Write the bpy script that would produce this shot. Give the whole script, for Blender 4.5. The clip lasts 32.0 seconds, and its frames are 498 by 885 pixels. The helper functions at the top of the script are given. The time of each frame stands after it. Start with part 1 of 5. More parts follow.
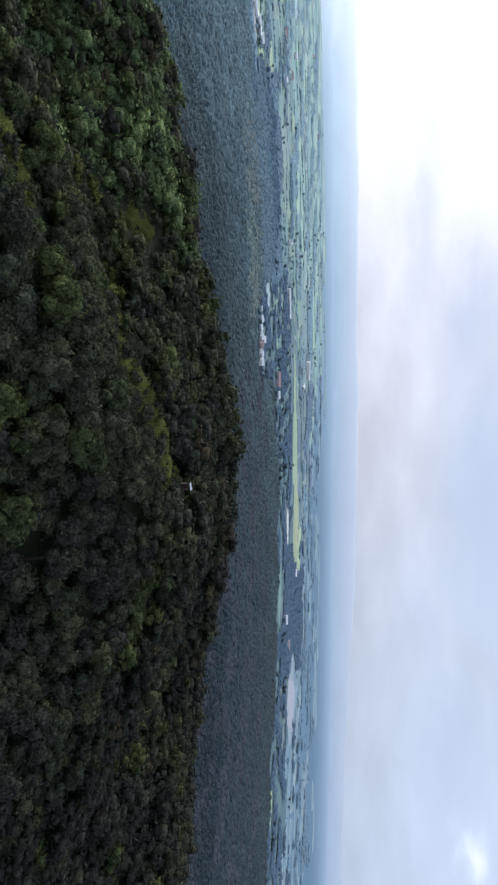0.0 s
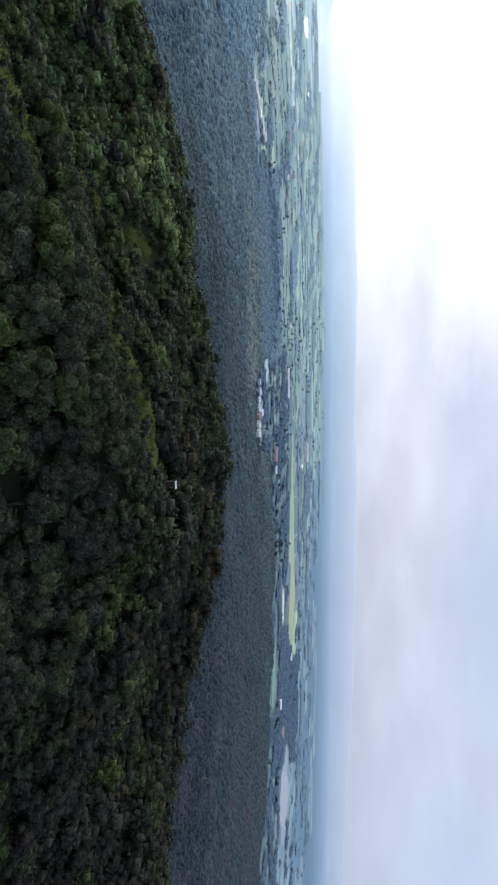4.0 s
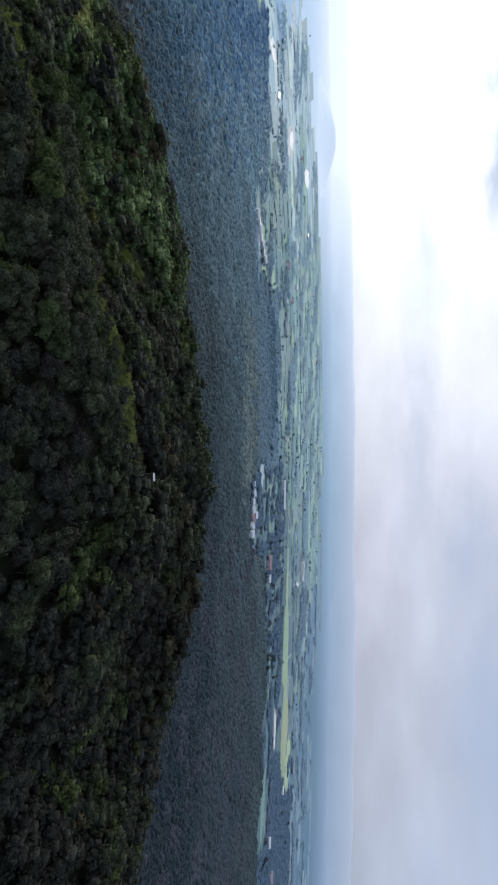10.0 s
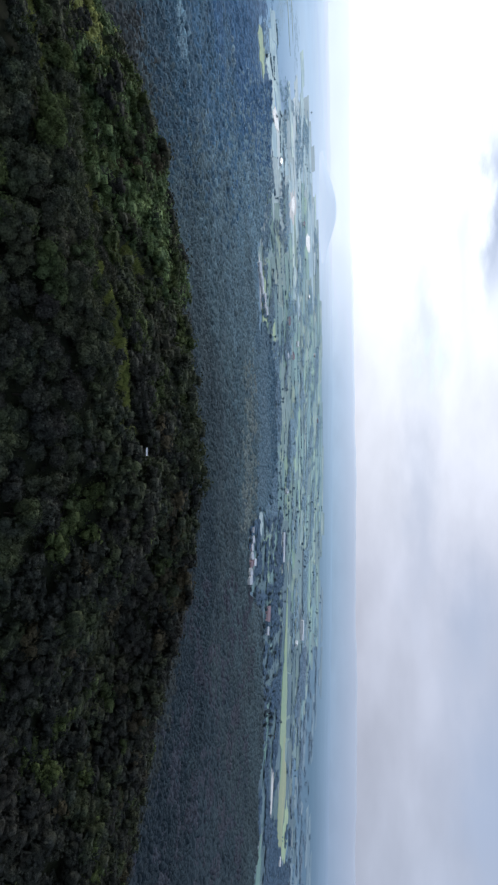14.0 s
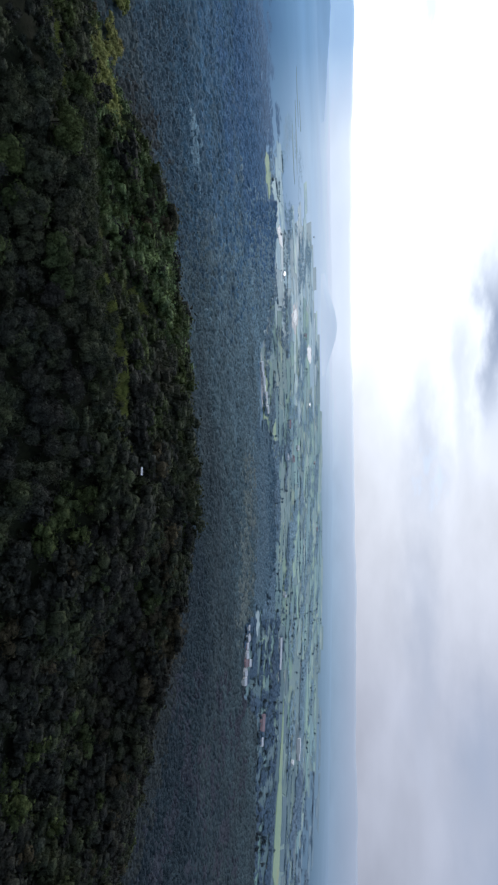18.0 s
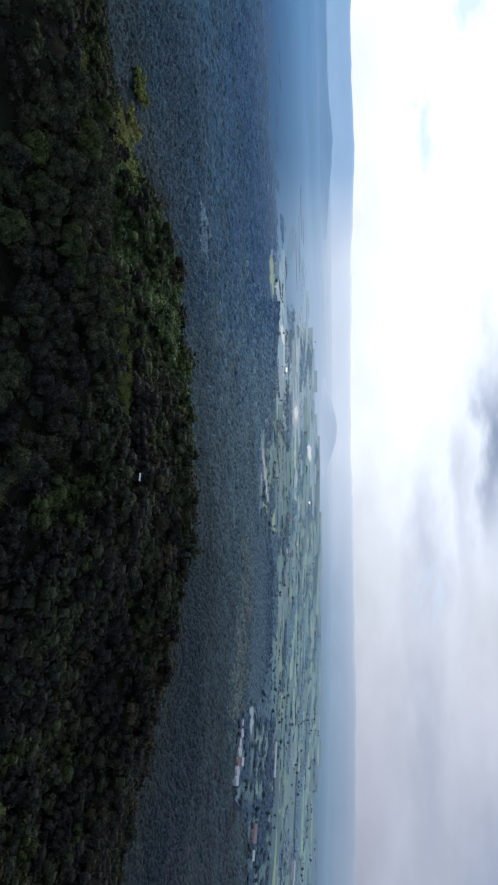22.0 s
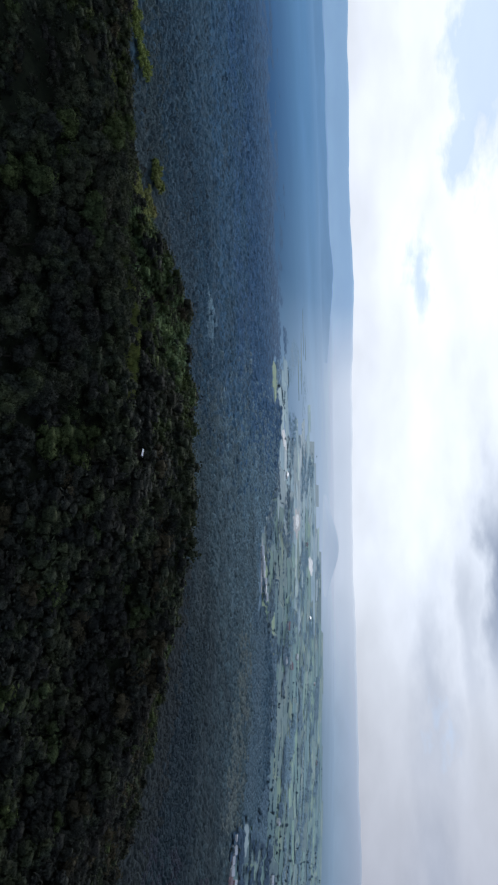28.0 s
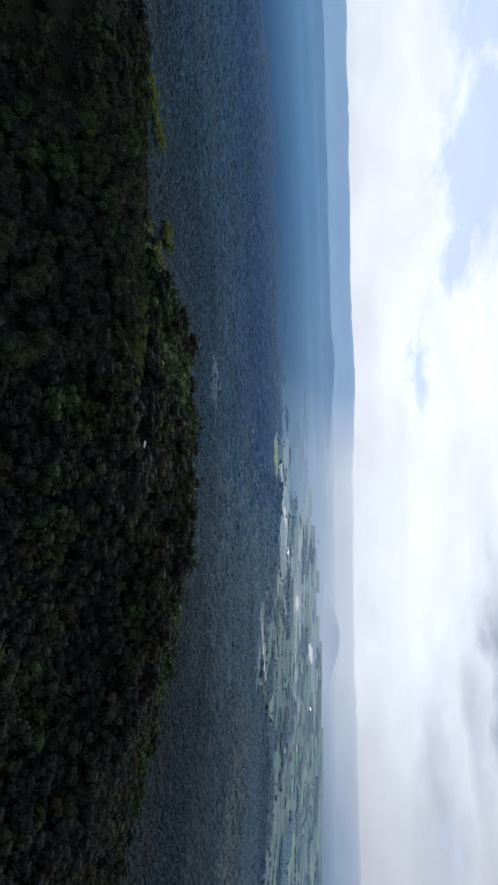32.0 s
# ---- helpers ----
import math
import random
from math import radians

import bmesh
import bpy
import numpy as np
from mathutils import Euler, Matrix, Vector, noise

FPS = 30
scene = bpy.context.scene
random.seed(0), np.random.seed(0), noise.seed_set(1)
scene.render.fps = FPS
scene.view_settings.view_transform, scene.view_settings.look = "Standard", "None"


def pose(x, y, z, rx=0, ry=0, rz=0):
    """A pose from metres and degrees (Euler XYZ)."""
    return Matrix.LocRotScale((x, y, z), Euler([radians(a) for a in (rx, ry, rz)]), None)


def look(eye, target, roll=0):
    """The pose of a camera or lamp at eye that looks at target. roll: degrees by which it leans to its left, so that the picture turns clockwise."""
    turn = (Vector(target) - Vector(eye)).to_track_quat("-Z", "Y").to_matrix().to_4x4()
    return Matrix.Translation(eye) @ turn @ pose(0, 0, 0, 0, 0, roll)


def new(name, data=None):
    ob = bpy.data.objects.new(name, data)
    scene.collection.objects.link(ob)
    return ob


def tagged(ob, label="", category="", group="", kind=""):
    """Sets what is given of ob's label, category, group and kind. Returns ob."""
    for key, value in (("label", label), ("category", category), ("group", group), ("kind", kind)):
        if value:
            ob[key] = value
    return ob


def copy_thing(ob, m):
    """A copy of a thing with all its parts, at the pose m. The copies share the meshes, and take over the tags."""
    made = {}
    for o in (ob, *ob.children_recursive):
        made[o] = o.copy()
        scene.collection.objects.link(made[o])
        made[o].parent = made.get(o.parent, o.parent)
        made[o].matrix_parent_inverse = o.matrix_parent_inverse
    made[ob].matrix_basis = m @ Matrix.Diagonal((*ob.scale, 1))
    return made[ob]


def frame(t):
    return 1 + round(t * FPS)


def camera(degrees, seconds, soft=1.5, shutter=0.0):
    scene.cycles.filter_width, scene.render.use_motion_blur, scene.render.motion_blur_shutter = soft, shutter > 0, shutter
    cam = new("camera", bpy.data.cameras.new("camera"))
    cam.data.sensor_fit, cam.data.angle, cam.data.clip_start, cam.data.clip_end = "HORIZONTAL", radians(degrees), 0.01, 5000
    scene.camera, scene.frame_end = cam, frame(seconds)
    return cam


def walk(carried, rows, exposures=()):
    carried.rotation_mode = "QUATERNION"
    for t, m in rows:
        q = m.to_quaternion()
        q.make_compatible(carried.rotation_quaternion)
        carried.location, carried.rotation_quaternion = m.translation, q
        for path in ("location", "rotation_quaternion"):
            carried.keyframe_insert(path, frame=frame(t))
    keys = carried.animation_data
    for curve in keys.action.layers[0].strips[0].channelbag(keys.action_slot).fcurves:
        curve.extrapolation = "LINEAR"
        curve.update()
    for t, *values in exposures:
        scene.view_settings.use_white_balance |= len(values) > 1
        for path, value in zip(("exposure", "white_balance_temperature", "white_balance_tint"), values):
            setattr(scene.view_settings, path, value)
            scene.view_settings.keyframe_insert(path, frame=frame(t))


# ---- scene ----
EXPOSURES = [(0.0, 0.36, 6160, 10), (6.0, 0.26, 6150, 10), (10.0, 0.02, 6080, 10), (13.0, -0.02, 6030, 10), (19.0, -0.33, 5930, 10), (25.0, -0.58, 5850, 10), (32.0, -0.72, 5900, 10)]
# seconds, place in metres, heading to the left of +y, tilt, lean in degrees
PATH = [
    (0.0, -0.00, 0.00, 130.86, -0.000, -8.941, 90.425),
    (0.5, 3.29, -0.61, 131.57, 1.040, -8.964, 90.420),
    (1.0, 6.59, -1.20, 132.27, 2.062, -8.971, 90.402),
    (1.5, 9.94, -1.78, 132.97, 3.070, -8.955, 90.378),
    (2.0, 13.31, -2.33, 133.67, 4.028, -8.955, 90.365),
    (2.5, 16.70, -2.84, 134.37, 4.967, -8.962, 90.364),
    (3.0, 20.08, -3.28, 135.07, 5.885, -8.965, 90.371),
    (3.5, 23.46, -3.65, 135.78, 6.787, -8.961, 90.383),
    (4.0, 26.91, -3.83, 136.51, 7.726, -8.966, 90.400),
    (4.5, 30.42, -3.82, 137.25, 8.689, -8.978, 90.422),
    (5.0, 33.92, -3.64, 137.96, 9.613, -8.988, 90.453),
    (5.5, 37.36, -3.34, 138.62, 10.436, -8.984, 90.497),
    (6.0, 40.74, -2.90, 139.20, 11.145, -8.965, 90.554),
    (6.5, 44.08, -2.43, 139.77, 11.821, -8.978, 90.582),
    (7.0, 47.39, -1.91, 140.31, 12.524, -8.965, 90.566),
    (7.5, 50.69, -1.33, 140.84, 13.244, -8.985, 90.508),
    (8.0, 54.00, -0.67, 141.38, 13.979, -8.997, 90.430),
    (8.5, 57.34, 0.08, 141.95, 14.980, -8.996, 90.363),
    (9.0, 60.74, 0.91, 142.53, 16.283, -8.993, 90.318),
    (9.5, 64.16, 1.76, 143.11, 17.639, -8.983, 90.279),
    (10.0, 67.55, 2.61, 143.69, 18.962, -8.971, 90.236),
    (10.5, 70.91, 3.43, 144.24, 20.034, -8.956, 90.190),
    (11.0, 74.22, 4.25, 144.75, 20.544, -8.966, 90.155),
    (11.5, 77.49, 5.09, 145.21, 21.033, -8.969, 90.129),
    (12.0, 80.74, 5.98, 145.64, 21.630, -8.978, 90.107),
    (12.5, 83.98, 6.95, 146.03, 22.323, -9.012, 90.080),
    (13.0, 87.21, 8.03, 146.40, 23.041, -9.048, 90.055),
    (13.5, 90.43, 9.21, 146.73, 23.795, -9.080, 90.044),
    (14.0, 93.65, 10.50, 147.03, 24.546, -9.104, 90.047),
    (14.5, 96.88, 11.86, 147.31, 25.645, -9.127, 90.062),
    (15.0, 100.02, 13.38, 147.51, 26.790, -9.145, 90.079),
    (15.5, 103.08, 15.05, 147.64, 27.981, -9.157, 90.097),
    (16.0, 106.09, 16.82, 147.74, 29.205, -9.162, 90.103),
    (16.5, 109.10, 18.62, 147.87, 30.454, -9.160, 90.086),
    (17.0, 112.12, 20.45, 148.03, 31.726, -9.150, 90.043),
    (17.5, 115.14, 22.30, 148.20, 32.988, -9.127, 89.995),
    (18.0, 118.21, 24.19, 148.38, 34.307, -9.116, 89.948),
    (18.5, 121.33, 26.10, 148.56, 35.570, -9.092, 89.915),
    (19.0, 124.49, 28.02, 148.75, 36.631, -9.085, 89.898),
    (19.5, 127.71, 29.93, 148.93, 37.743, -9.066, 89.900),
    (20.0, 130.95, 31.84, 149.12, 38.834, -9.059, 89.909),
    (20.5, 134.22, 33.75, 149.31, 40.015, -9.065, 89.924),
    (21.0, 137.51, 35.68, 149.50, 41.152, -9.079, 89.944),
    (21.5, 140.81, 37.65, 149.70, 42.316, -9.092, 89.960),
    (22.0, 144.13, 39.64, 149.90, 43.414, -9.117, 89.976),
    (22.5, 147.45, 41.68, 150.11, 44.349, -9.134, 89.985),
    (23.0, 150.77, 43.76, 150.32, 45.338, -9.155, 89.986),
    (23.5, 154.07, 45.88, 150.52, 46.288, -9.157, 89.973),
    (24.0, 157.35, 48.05, 150.72, 47.153, -9.160, 89.932),
    (24.5, 160.60, 50.28, 150.91, 48.006, -9.168, 89.875),
    (25.0, 163.80, 52.59, 151.09, 48.795, -9.174, 89.799),
    (25.5, 166.96, 54.97, 151.27, 49.632, -9.185, 89.713),
    (26.0, 170.00, 57.57, 151.41, 50.499, -9.192, 89.628),
    (26.5, 172.93, 60.35, 151.53, 51.394, -9.196, 89.545),
    (27.0, 175.76, 63.25, 151.63, 52.313, -9.199, 89.469),
    (27.5, 178.47, 66.20, 151.71, 53.251, -9.205, 89.406),
    (28.0, 181.08, 69.18, 151.77, 54.207, -9.213, 89.357),
    (28.5, 183.64, 72.18, 151.82, 55.179, -9.203, 89.313),
    (29.0, 186.17, 75.22, 151.87, 56.118, -9.206, 89.277),
    (29.5, 188.66, 78.29, 151.93, 57.102, -9.208, 89.251),
    (30.0, 191.12, 81.39, 151.98, 58.052, -9.211, 89.232),
    (30.5, 193.57, 84.53, 152.04, 59.041, -9.217, 89.224),
    (31.0, 196.00, 87.70, 152.11, 60.067, -9.227, 89.224),
    (31.5, 198.43, 90.89, 152.18, 61.066, -9.241, 89.225),
    (32.0, 200.86, 94.10, 152.25, 62.072, -9.240, 89.224),
]
cam = camera(40.50, 32.0, soft=2.3)
walk(cam, [(t, pose(x, y, z, 90 + tilt, 0, head) @ pose(0, 0, 0, 0, 0, lean)) for t, x, y, z, head, tilt, lean in PATH],
     exposures=EXPOSURES)

# ---- world and sun ----
SUN_HEAD, SUN_UP = radians(60), radians(24)     # left of +y, above the horizon
SUN_WAY = Vector((-math.sin(SUN_HEAD) * math.cos(SUN_UP), math.cos(SUN_HEAD) * math.cos(SUN_UP), math.sin(SUN_UP)))


def link(nt, a, ai, b, bi):
    nt.links.new(a.outputs[ai], b.inputs[bi])


def node(nt, kind, **values):
    n = nt.nodes.new(kind)
    for key, value in values.items():
        n.inputs[key.replace("_", " ")].default_value = value
    return n


def maths(nt, op, a, b=None, clamp=False):
    n = nt.nodes.new("ShaderNodeMath")
    n.operation, n.use_clamp = op, clamp
    for i, v in enumerate((a, b)):
        if v is None:
            continue
        if isinstance(v, (int, float)):
            n.inputs[i].default_value = v
        else:
            nt.links.new(v, n.inputs[i])
    return n.outputs[0]


def mixed(nt, fac, a, b, kind="MIX"):
    n = nt.nodes.new("ShaderNodeMix")
    n.data_type, n.blend_type = "RGBA", kind
    for i, v in ((0, fac), (6, a), (7, b)):
        if isinstance(v, (int, float)):
            n.inputs[i].default_value = v
        elif isinstance(v, tuple):
            n.inputs[i].default_value = (*v, 1)
        else:
            nt.links.new(v, n.inputs[i])
    return n.outputs[2]


def ramp(nt, fac, stops, constant=False):
    n = nt.nodes.new("ShaderNodeValToRGB")
    n.color_ramp.interpolation = "CONSTANT" if constant else "LINEAR"
    el = n.color_ramp.elements
    while len(el) < len(stops):
        el.new(0.5)
    for e, (p, c) in zip(el, stops):
        e.position, e.color = p, (*c, 1) if isinstance(c, tuple) else (c, c, c, 1)
    nt.links.new(fac, n.inputs[0])
    return n.outputs[0]


def noisy(nt, vector, scale, detail=4.0, rough=0.55):
    n = node(nt, "ShaderNodeTexNoise", Scale=scale, Detail=detail, Roughness=rough)
    if vector is not None:
        nt.links.new(vector, n.inputs["Vector"])
    return n.outputs["Fac"]


def build_sky():
    w = bpy.data.worlds.new("sky")
    w.use_nodes = True
    scene.world = w
    nt = w.node_tree
    nt.nodes.clear()
    where = nt.nodes.new("ShaderNodeTexCoord").outputs["Generated"]
    sky = nt.nodes.new("ShaderNodeTexSky")
    sky.sky_type, sky.sun_disc = "NISHITA", False
    sky.sun_elevation, sky.sun_rotation = SUN_UP, -SUN_HEAD
    sky.dust_density, sky.air_density = 1.5, 1.2
    clear = mixed(nt, 1.0, sky.outputs[0], (SKY_GAIN, SKY_GAIN, SKY_GAIN), "MULTIPLY")
    # cloud sheets, drawn out along the horizon
    flat = nt.nodes.new("ShaderNodeVectorMath")
    flat.operation = "MULTIPLY"
    flat.inputs[1].default_value = (1.0, 1.0, 2.6)
    nt.links.new(where, flat.inputs[0])
    big = noisy(nt, flat.outputs[0], 1.7, 6, 0.52)
    fine = noisy(nt, flat.outputs[0], 7.0, 5, 0.5)
    curl = noisy(nt, flat.outputs[0], 11.0, 5, 0.55)
    axis = nt.nodes.new("ShaderNodeSeparateXYZ")
    nt.links.new(where, axis.inputs[0])
    bearing = maths(nt, "MULTIPLY", maths(nt, "ARCTAN2", maths(nt, "MULTIPLY", axis.outputs["X"], -1.0), axis.outputs["Y"]), 57.2958)
    rise = maths(nt, "MULTIPLY", axis.outputs["Z"], 57.2958)
    # the overcast along the horizon, white where the sun stands behind it
    ring = ramp(nt, maths(nt, "DIVIDE", maths(nt, "ADD", bearing, 180.0), 360.0),
                [((a + 180) / 360, tuple(v / 2 for v in c)) for a, c in OVERCAST])
    ring = mixed(nt, 1.0, ring, (2.0, 2.0, 2.0), "MULTIPLY")
    streak = maths(nt, "ADD", maths(nt, "MULTIPLY", fine, 0.42), 0.72)
    ring = mixed(nt, 1.0, ring, mixed(nt, streak, (0.0, 0.0, 0.0), (1.0, 1.0, 1.0)), "MULTIPLY")
    low_air = maths(nt, "ADD", maths(nt, "MULTIPLY", maths(nt, "DIVIDE", rise, 4.5, True), 0.14), 0.86)       # thicker air low down
    ring = mixed(nt, 1.0, ring, mixed(nt, low_air, (0.0, 0.0, 0.0), (1.0, 1.0, 1.0)), "MULTIPLY")
    # single clouds: bearing, height, half widths, how strongly they show
    b2 = maths(nt, "ADD", bearing, maths(nt, "MULTIPLY", maths(nt, "SUBTRACT", fine, 0.5), 9.0))
    r2 = maths(nt, "ADD", rise, maths(nt, "MULTIPLY", maths(nt, "SUBTRACT", curl, 0.5), 4.0))

    def shape(clouds):
        total = None
        for a, e, wide, high, much in clouds:
            u = maths(nt, "DIVIDE", maths(nt, "SUBTRACT", b2, float(a)), float(wide))
            v = maths(nt, "DIVIDE", maths(nt, "SUBTRACT", r2, float(e)), float(high))
            d = maths(nt, "ADD", maths(nt, "MULTIPLY", u, u), maths(nt, "MULTIPLY", v, v))
            one = maths(nt, "MULTIPLY", maths(nt, "EXPONENT", maths(nt, "MULTIPLY", d, -0.8)), float(much))
            total = one if total is None else maths(nt, "MAXIMUM", total, one)
        return total

    ring = mixed(nt, shape(GREY_CLOUDS), ring, GREY_TONE)
    puff = maths(nt, "MULTIPLY", maths(nt, "SUBTRACT", noisy(nt, flat.outputs[0], 19.0, 6, 0.6), 0.5), 0.9)
    ring = mixed(nt, ramp(nt, maths(nt, "ADD", shape(BLUE_GAPS), puff), [(0.26, 0.0), (0.56, 0.7)]), ring, BLUE_TONE)
    ring = mixed(nt, shape(WHITE_CLOUDS), ring, WHITE_TONE)
    # higher up: broken cloud with clear sky between
    dot = nt.nodes.new("ShaderNodeVectorMath")
    dot.operation = "DOT_PRODUCT"
    dot.inputs[1].default_value = SUN_WAY
    nt.links.new(where, dot.inputs[0])
    near = maths(nt, "POWER", maths(nt, "MAXIMUM", dot.outputs["Value"], 0.0), 6.0)
    cover = ramp(nt, big, [(0.36, 0.0), (0.56, 1.0)])
    high = mixed(nt, maths(nt, "MULTIPLY", cover, 0.9), clear, mixed(nt, near, mixed(nt, fine, CLOUD_DARK, CLOUD_LIGHT), SUN_CLOUD))
    both = mixed(nt, ramp(nt, axis.outputs["Z"], [(0.22, 0.0), (0.40, 1.0)]), ring, high)
    bg = nt.nodes.new("ShaderNodeBackground")
    nt.links.new(both, bg.inputs["Color"])
    bg.inputs["Strength"].default_value = 1.0
    out = nt.nodes.new("ShaderNodeOutputWorld")
    link(nt, bg, 0, out, 0)


SKY_GAIN = 0.09
CLOUD_DARK, CLOUD_LIGHT, SUN_CLOUD = (0.46, 0.52, 0.66), (0.78, 0.82, 0.92), (1.5, 1.55, 1.6)
OVERCAST = ((-180, (0.6, 0.66, 0.78)), (-60, (0.6, 0.68, 0.82)), (-33, (0.53, 0.60, 0.73)), (-18, (0.53, 0.58, 0.69)), (0, (0.60, 0.62, 0.71)), (14, (0.76, 0.77, 0.86)), (27, (1.05, 1.05, 1.10)),
            (45, (1.7, 1.72, 1.75)), (72, (1.8, 1.8, 1.82)), (92, (1.68, 1.69, 1.72)), (120, (1.0, 1.05, 1.15)), (180, (0.6, 0.66, 0.78)))
GREY_CLOUDS = ((19, 5.2, 9, 1.3, 0.35), (9, 9.4, 5, 2.6, 0.6), (-4.5, 10.2, 10, 3.0, 0.9), (-13, 5.5, 5, 1.5, 0.35), (-24, 7.2, 6, 2.6, 0.6), (43.5, 11.0, 6.5, 1.5, 1.0), (35, 5.6, 7, 1.4, 0.4), (39, 8.6, 6, 0.9, 0.35), (-20, 13, 9, 2, 0.5))
BLUE_GAPS = ((31.5, 5.8, 4, 1.3, 0.35), (68.7, 4.8, 3.4, 1.0, 0.66), (84, 9.4, 7.5, 2.8, 0.85), (95, 9.5, 5, 3.0, 0.8), (77, 8.0, 3.2, 1.7, 0.75))
WHITE_CLOUDS = ((-29.5, 8.4, 1.6, 0.8, 0.24), (90, 6.2, 2.0, 0.8, 0.7), (73.6, 5.4, 2.0, 0.8, 0.8), (82, 5.0, 3.5, 0.7, 0.5))
GREY_TONE, BLUE_TONE, WHITE_TONE = (0.44, 0.51, 0.65), (0.95, 1.15, 1.42), (1.5, 1.5, 1.55)
build_sky()
lamp = bpy.data.lights.new("sun", "SUN")
lamp.energy, lamp.angle, lamp.color = 1.5, radians(11), (1.0, 0.94, 0.84)
new("sun", lamp).matrix_world = look(SUN_WAY * 300, (0, 0, 0))


# ---- materials ----
def material(name):
    m = bpy.data.materials.new(name)
    m.use_nodes = True
    nt = m.node_tree
    nt.nodes.clear()
    return m, nt, nt.nodes.new("ShaderNodeOutputMaterial")


def ground_place(nt):
    return nt.nodes.new("ShaderNodeNewGeometry").outputs["Position"]


def leaf_material(name, dark, light, third, patch=0.12, through_light=0.26, sheen=0.0, sheen_tint=(0.6, 0.75, 1.0), rough=0.8, calm=0.42, vary=0.5, gloss=0.05, grain=0.0, tufts=0.0):
    """Foliage: colour by leaf, by crown and by patch of wood; a part of the light passes through."""
    m, nt, out = material(name)
    geo = nt.nodes.new("ShaderNodeNewGeometry")
    place = geo.outputs["Position"]
    leaf = geo.outputs["Random Per Island"]
    own = nt.nodes.new("ShaderNodeObjectInfo").outputs["Random"]
    crown = ramp(nt, noisy(nt, place, patch, 3), [(0.36, 0.0), (0.64, 1.0)])
    c = mixed(nt, crown, dark, light)
    c = mixed(nt, ramp(nt, noisy(nt, place, patch * 0.31, 2), [(0.50, 0.0), (0.68, 0.75)]), c, third)
    c = mixed(nt, maths(nt, "MULTIPLY", own, 0.35), c, third)
    v = maths(nt, "ADD", maths(nt, "MULTIPLY", leaf, vary), 1.0 - vary / 2)
    if grain:       # lighter boughs and the shade of hollows in the crowns, painted by noise
        v = maths(nt, "MULTIPLY", v, ramp(nt, noisy(nt, place, grain, 3, 0.6), [(0.34, 0.45), (0.66, 1.5)] if tufts else [(0.34, 0.62), (0.66, 1.34)]))
    hsv = nt.nodes.new("ShaderNodeHueSaturation")
    nt.links.new(c, hsv.inputs["Color"])
    nt.links.new(v, hsv.inputs["Value"])
    p = node(nt, "ShaderNodeBsdfPrincipled", Roughness=rough)
    p.inputs["Specular IOR Level"].default_value = gloss
    p.inputs["Sheen Weight"].default_value = sheen
    p.inputs["Sheen Tint"].default_value = (*sheen_tint, 1)
    p.inputs["Sheen Roughness"].default_value = 0.6
    nt.links.new(hsv.outputs[0], p.inputs["Base Color"])
    # a spray of leaves shades more evenly than one stiff blade
    bend = nt.nodes.new("ShaderNodeVectorMath")
    bend.operation = "MULTIPLY_ADD"
    if tufts:       # tufts of leaves on every bough
        relief = node(nt, "ShaderNodeBump", Strength=1.0, Distance=2.2 / tufts)
        nt.links.new(noisy(nt, place, tufts, 3, 0.62), relief.inputs["Height"])
        nt.links.new(relief.outputs[0], bend.inputs[0])
    else:
        nt.links.new(geo.outputs["Normal"], bend.inputs[0])
    bend.inputs[1].default_value, bend.inputs[2].default_value = (1 - calm,) * 3, (0, 0, calm)
    even = nt.nodes.new("ShaderNodeVectorMath")
    even.operation = "NORMALIZE"
    nt.links.new(bend.outputs[0], even.inputs[0])
    nt.links.new(even.outputs[0], p.inputs["Normal"])
    tr = nt.nodes.new("ShaderNodeBsdfTranslucent")
    nt.links.new(hsv.outputs[0], tr.inputs["Color"])
    mx = nt.nodes.new("ShaderNodeMixShader")
    mx.inputs[0].default_value = through_light
    link(nt, p, 0, mx, 1)
    link(nt, tr, 0, mx, 2)
    link(nt, mx, 0, out, 0)
    return m


def soil_material(name, a, b, c, scale, bump=0.3, sheen=0.0, stretch=(1, 1, 1), rough=0.9):
    m, nt, out = material(name)
    place = ground_place(nt)
    st = nt.nodes.new("ShaderNodeVectorMath")
    st.operation = "MULTIPLY"
    st.inputs[1].default_value = stretch
    nt.links.new(place, st.inputs[0])
    big = noisy(nt, st.outputs[0], scale, 5)
    fine = noisy(nt, st.outputs[0], scale * 14, 4)
    col = mixed(nt, ramp(nt, big, [(0.38, 0.0), (0.62, 1.0)]), a, b)
    col = mixed(nt, ramp(nt, fine, [(0.45, 0.0), (0.7, 1.0)]), col, c)
    p = node(nt, "ShaderNodeBsdfPrincipled", Roughness=rough)
    p.inputs["Specular IOR Level"].default_value = 0.1
    p.inputs["Sheen Weight"].default_value = sheen
    p.inputs["Sheen Tint"].default_value = (0.55, 0.76, 1.0, 1)
    nt.links.new(col, p.inputs["Base Color"])
    bp = node(nt, "ShaderNodeBump", Strength=bump, Distance=0.5)
    nt.links.new(fine, bp.inputs["Height"])
    nt.links.new(bp.outputs[0], p.inputs["Normal"])
    link(nt, p, 0, out, 0)
    return m


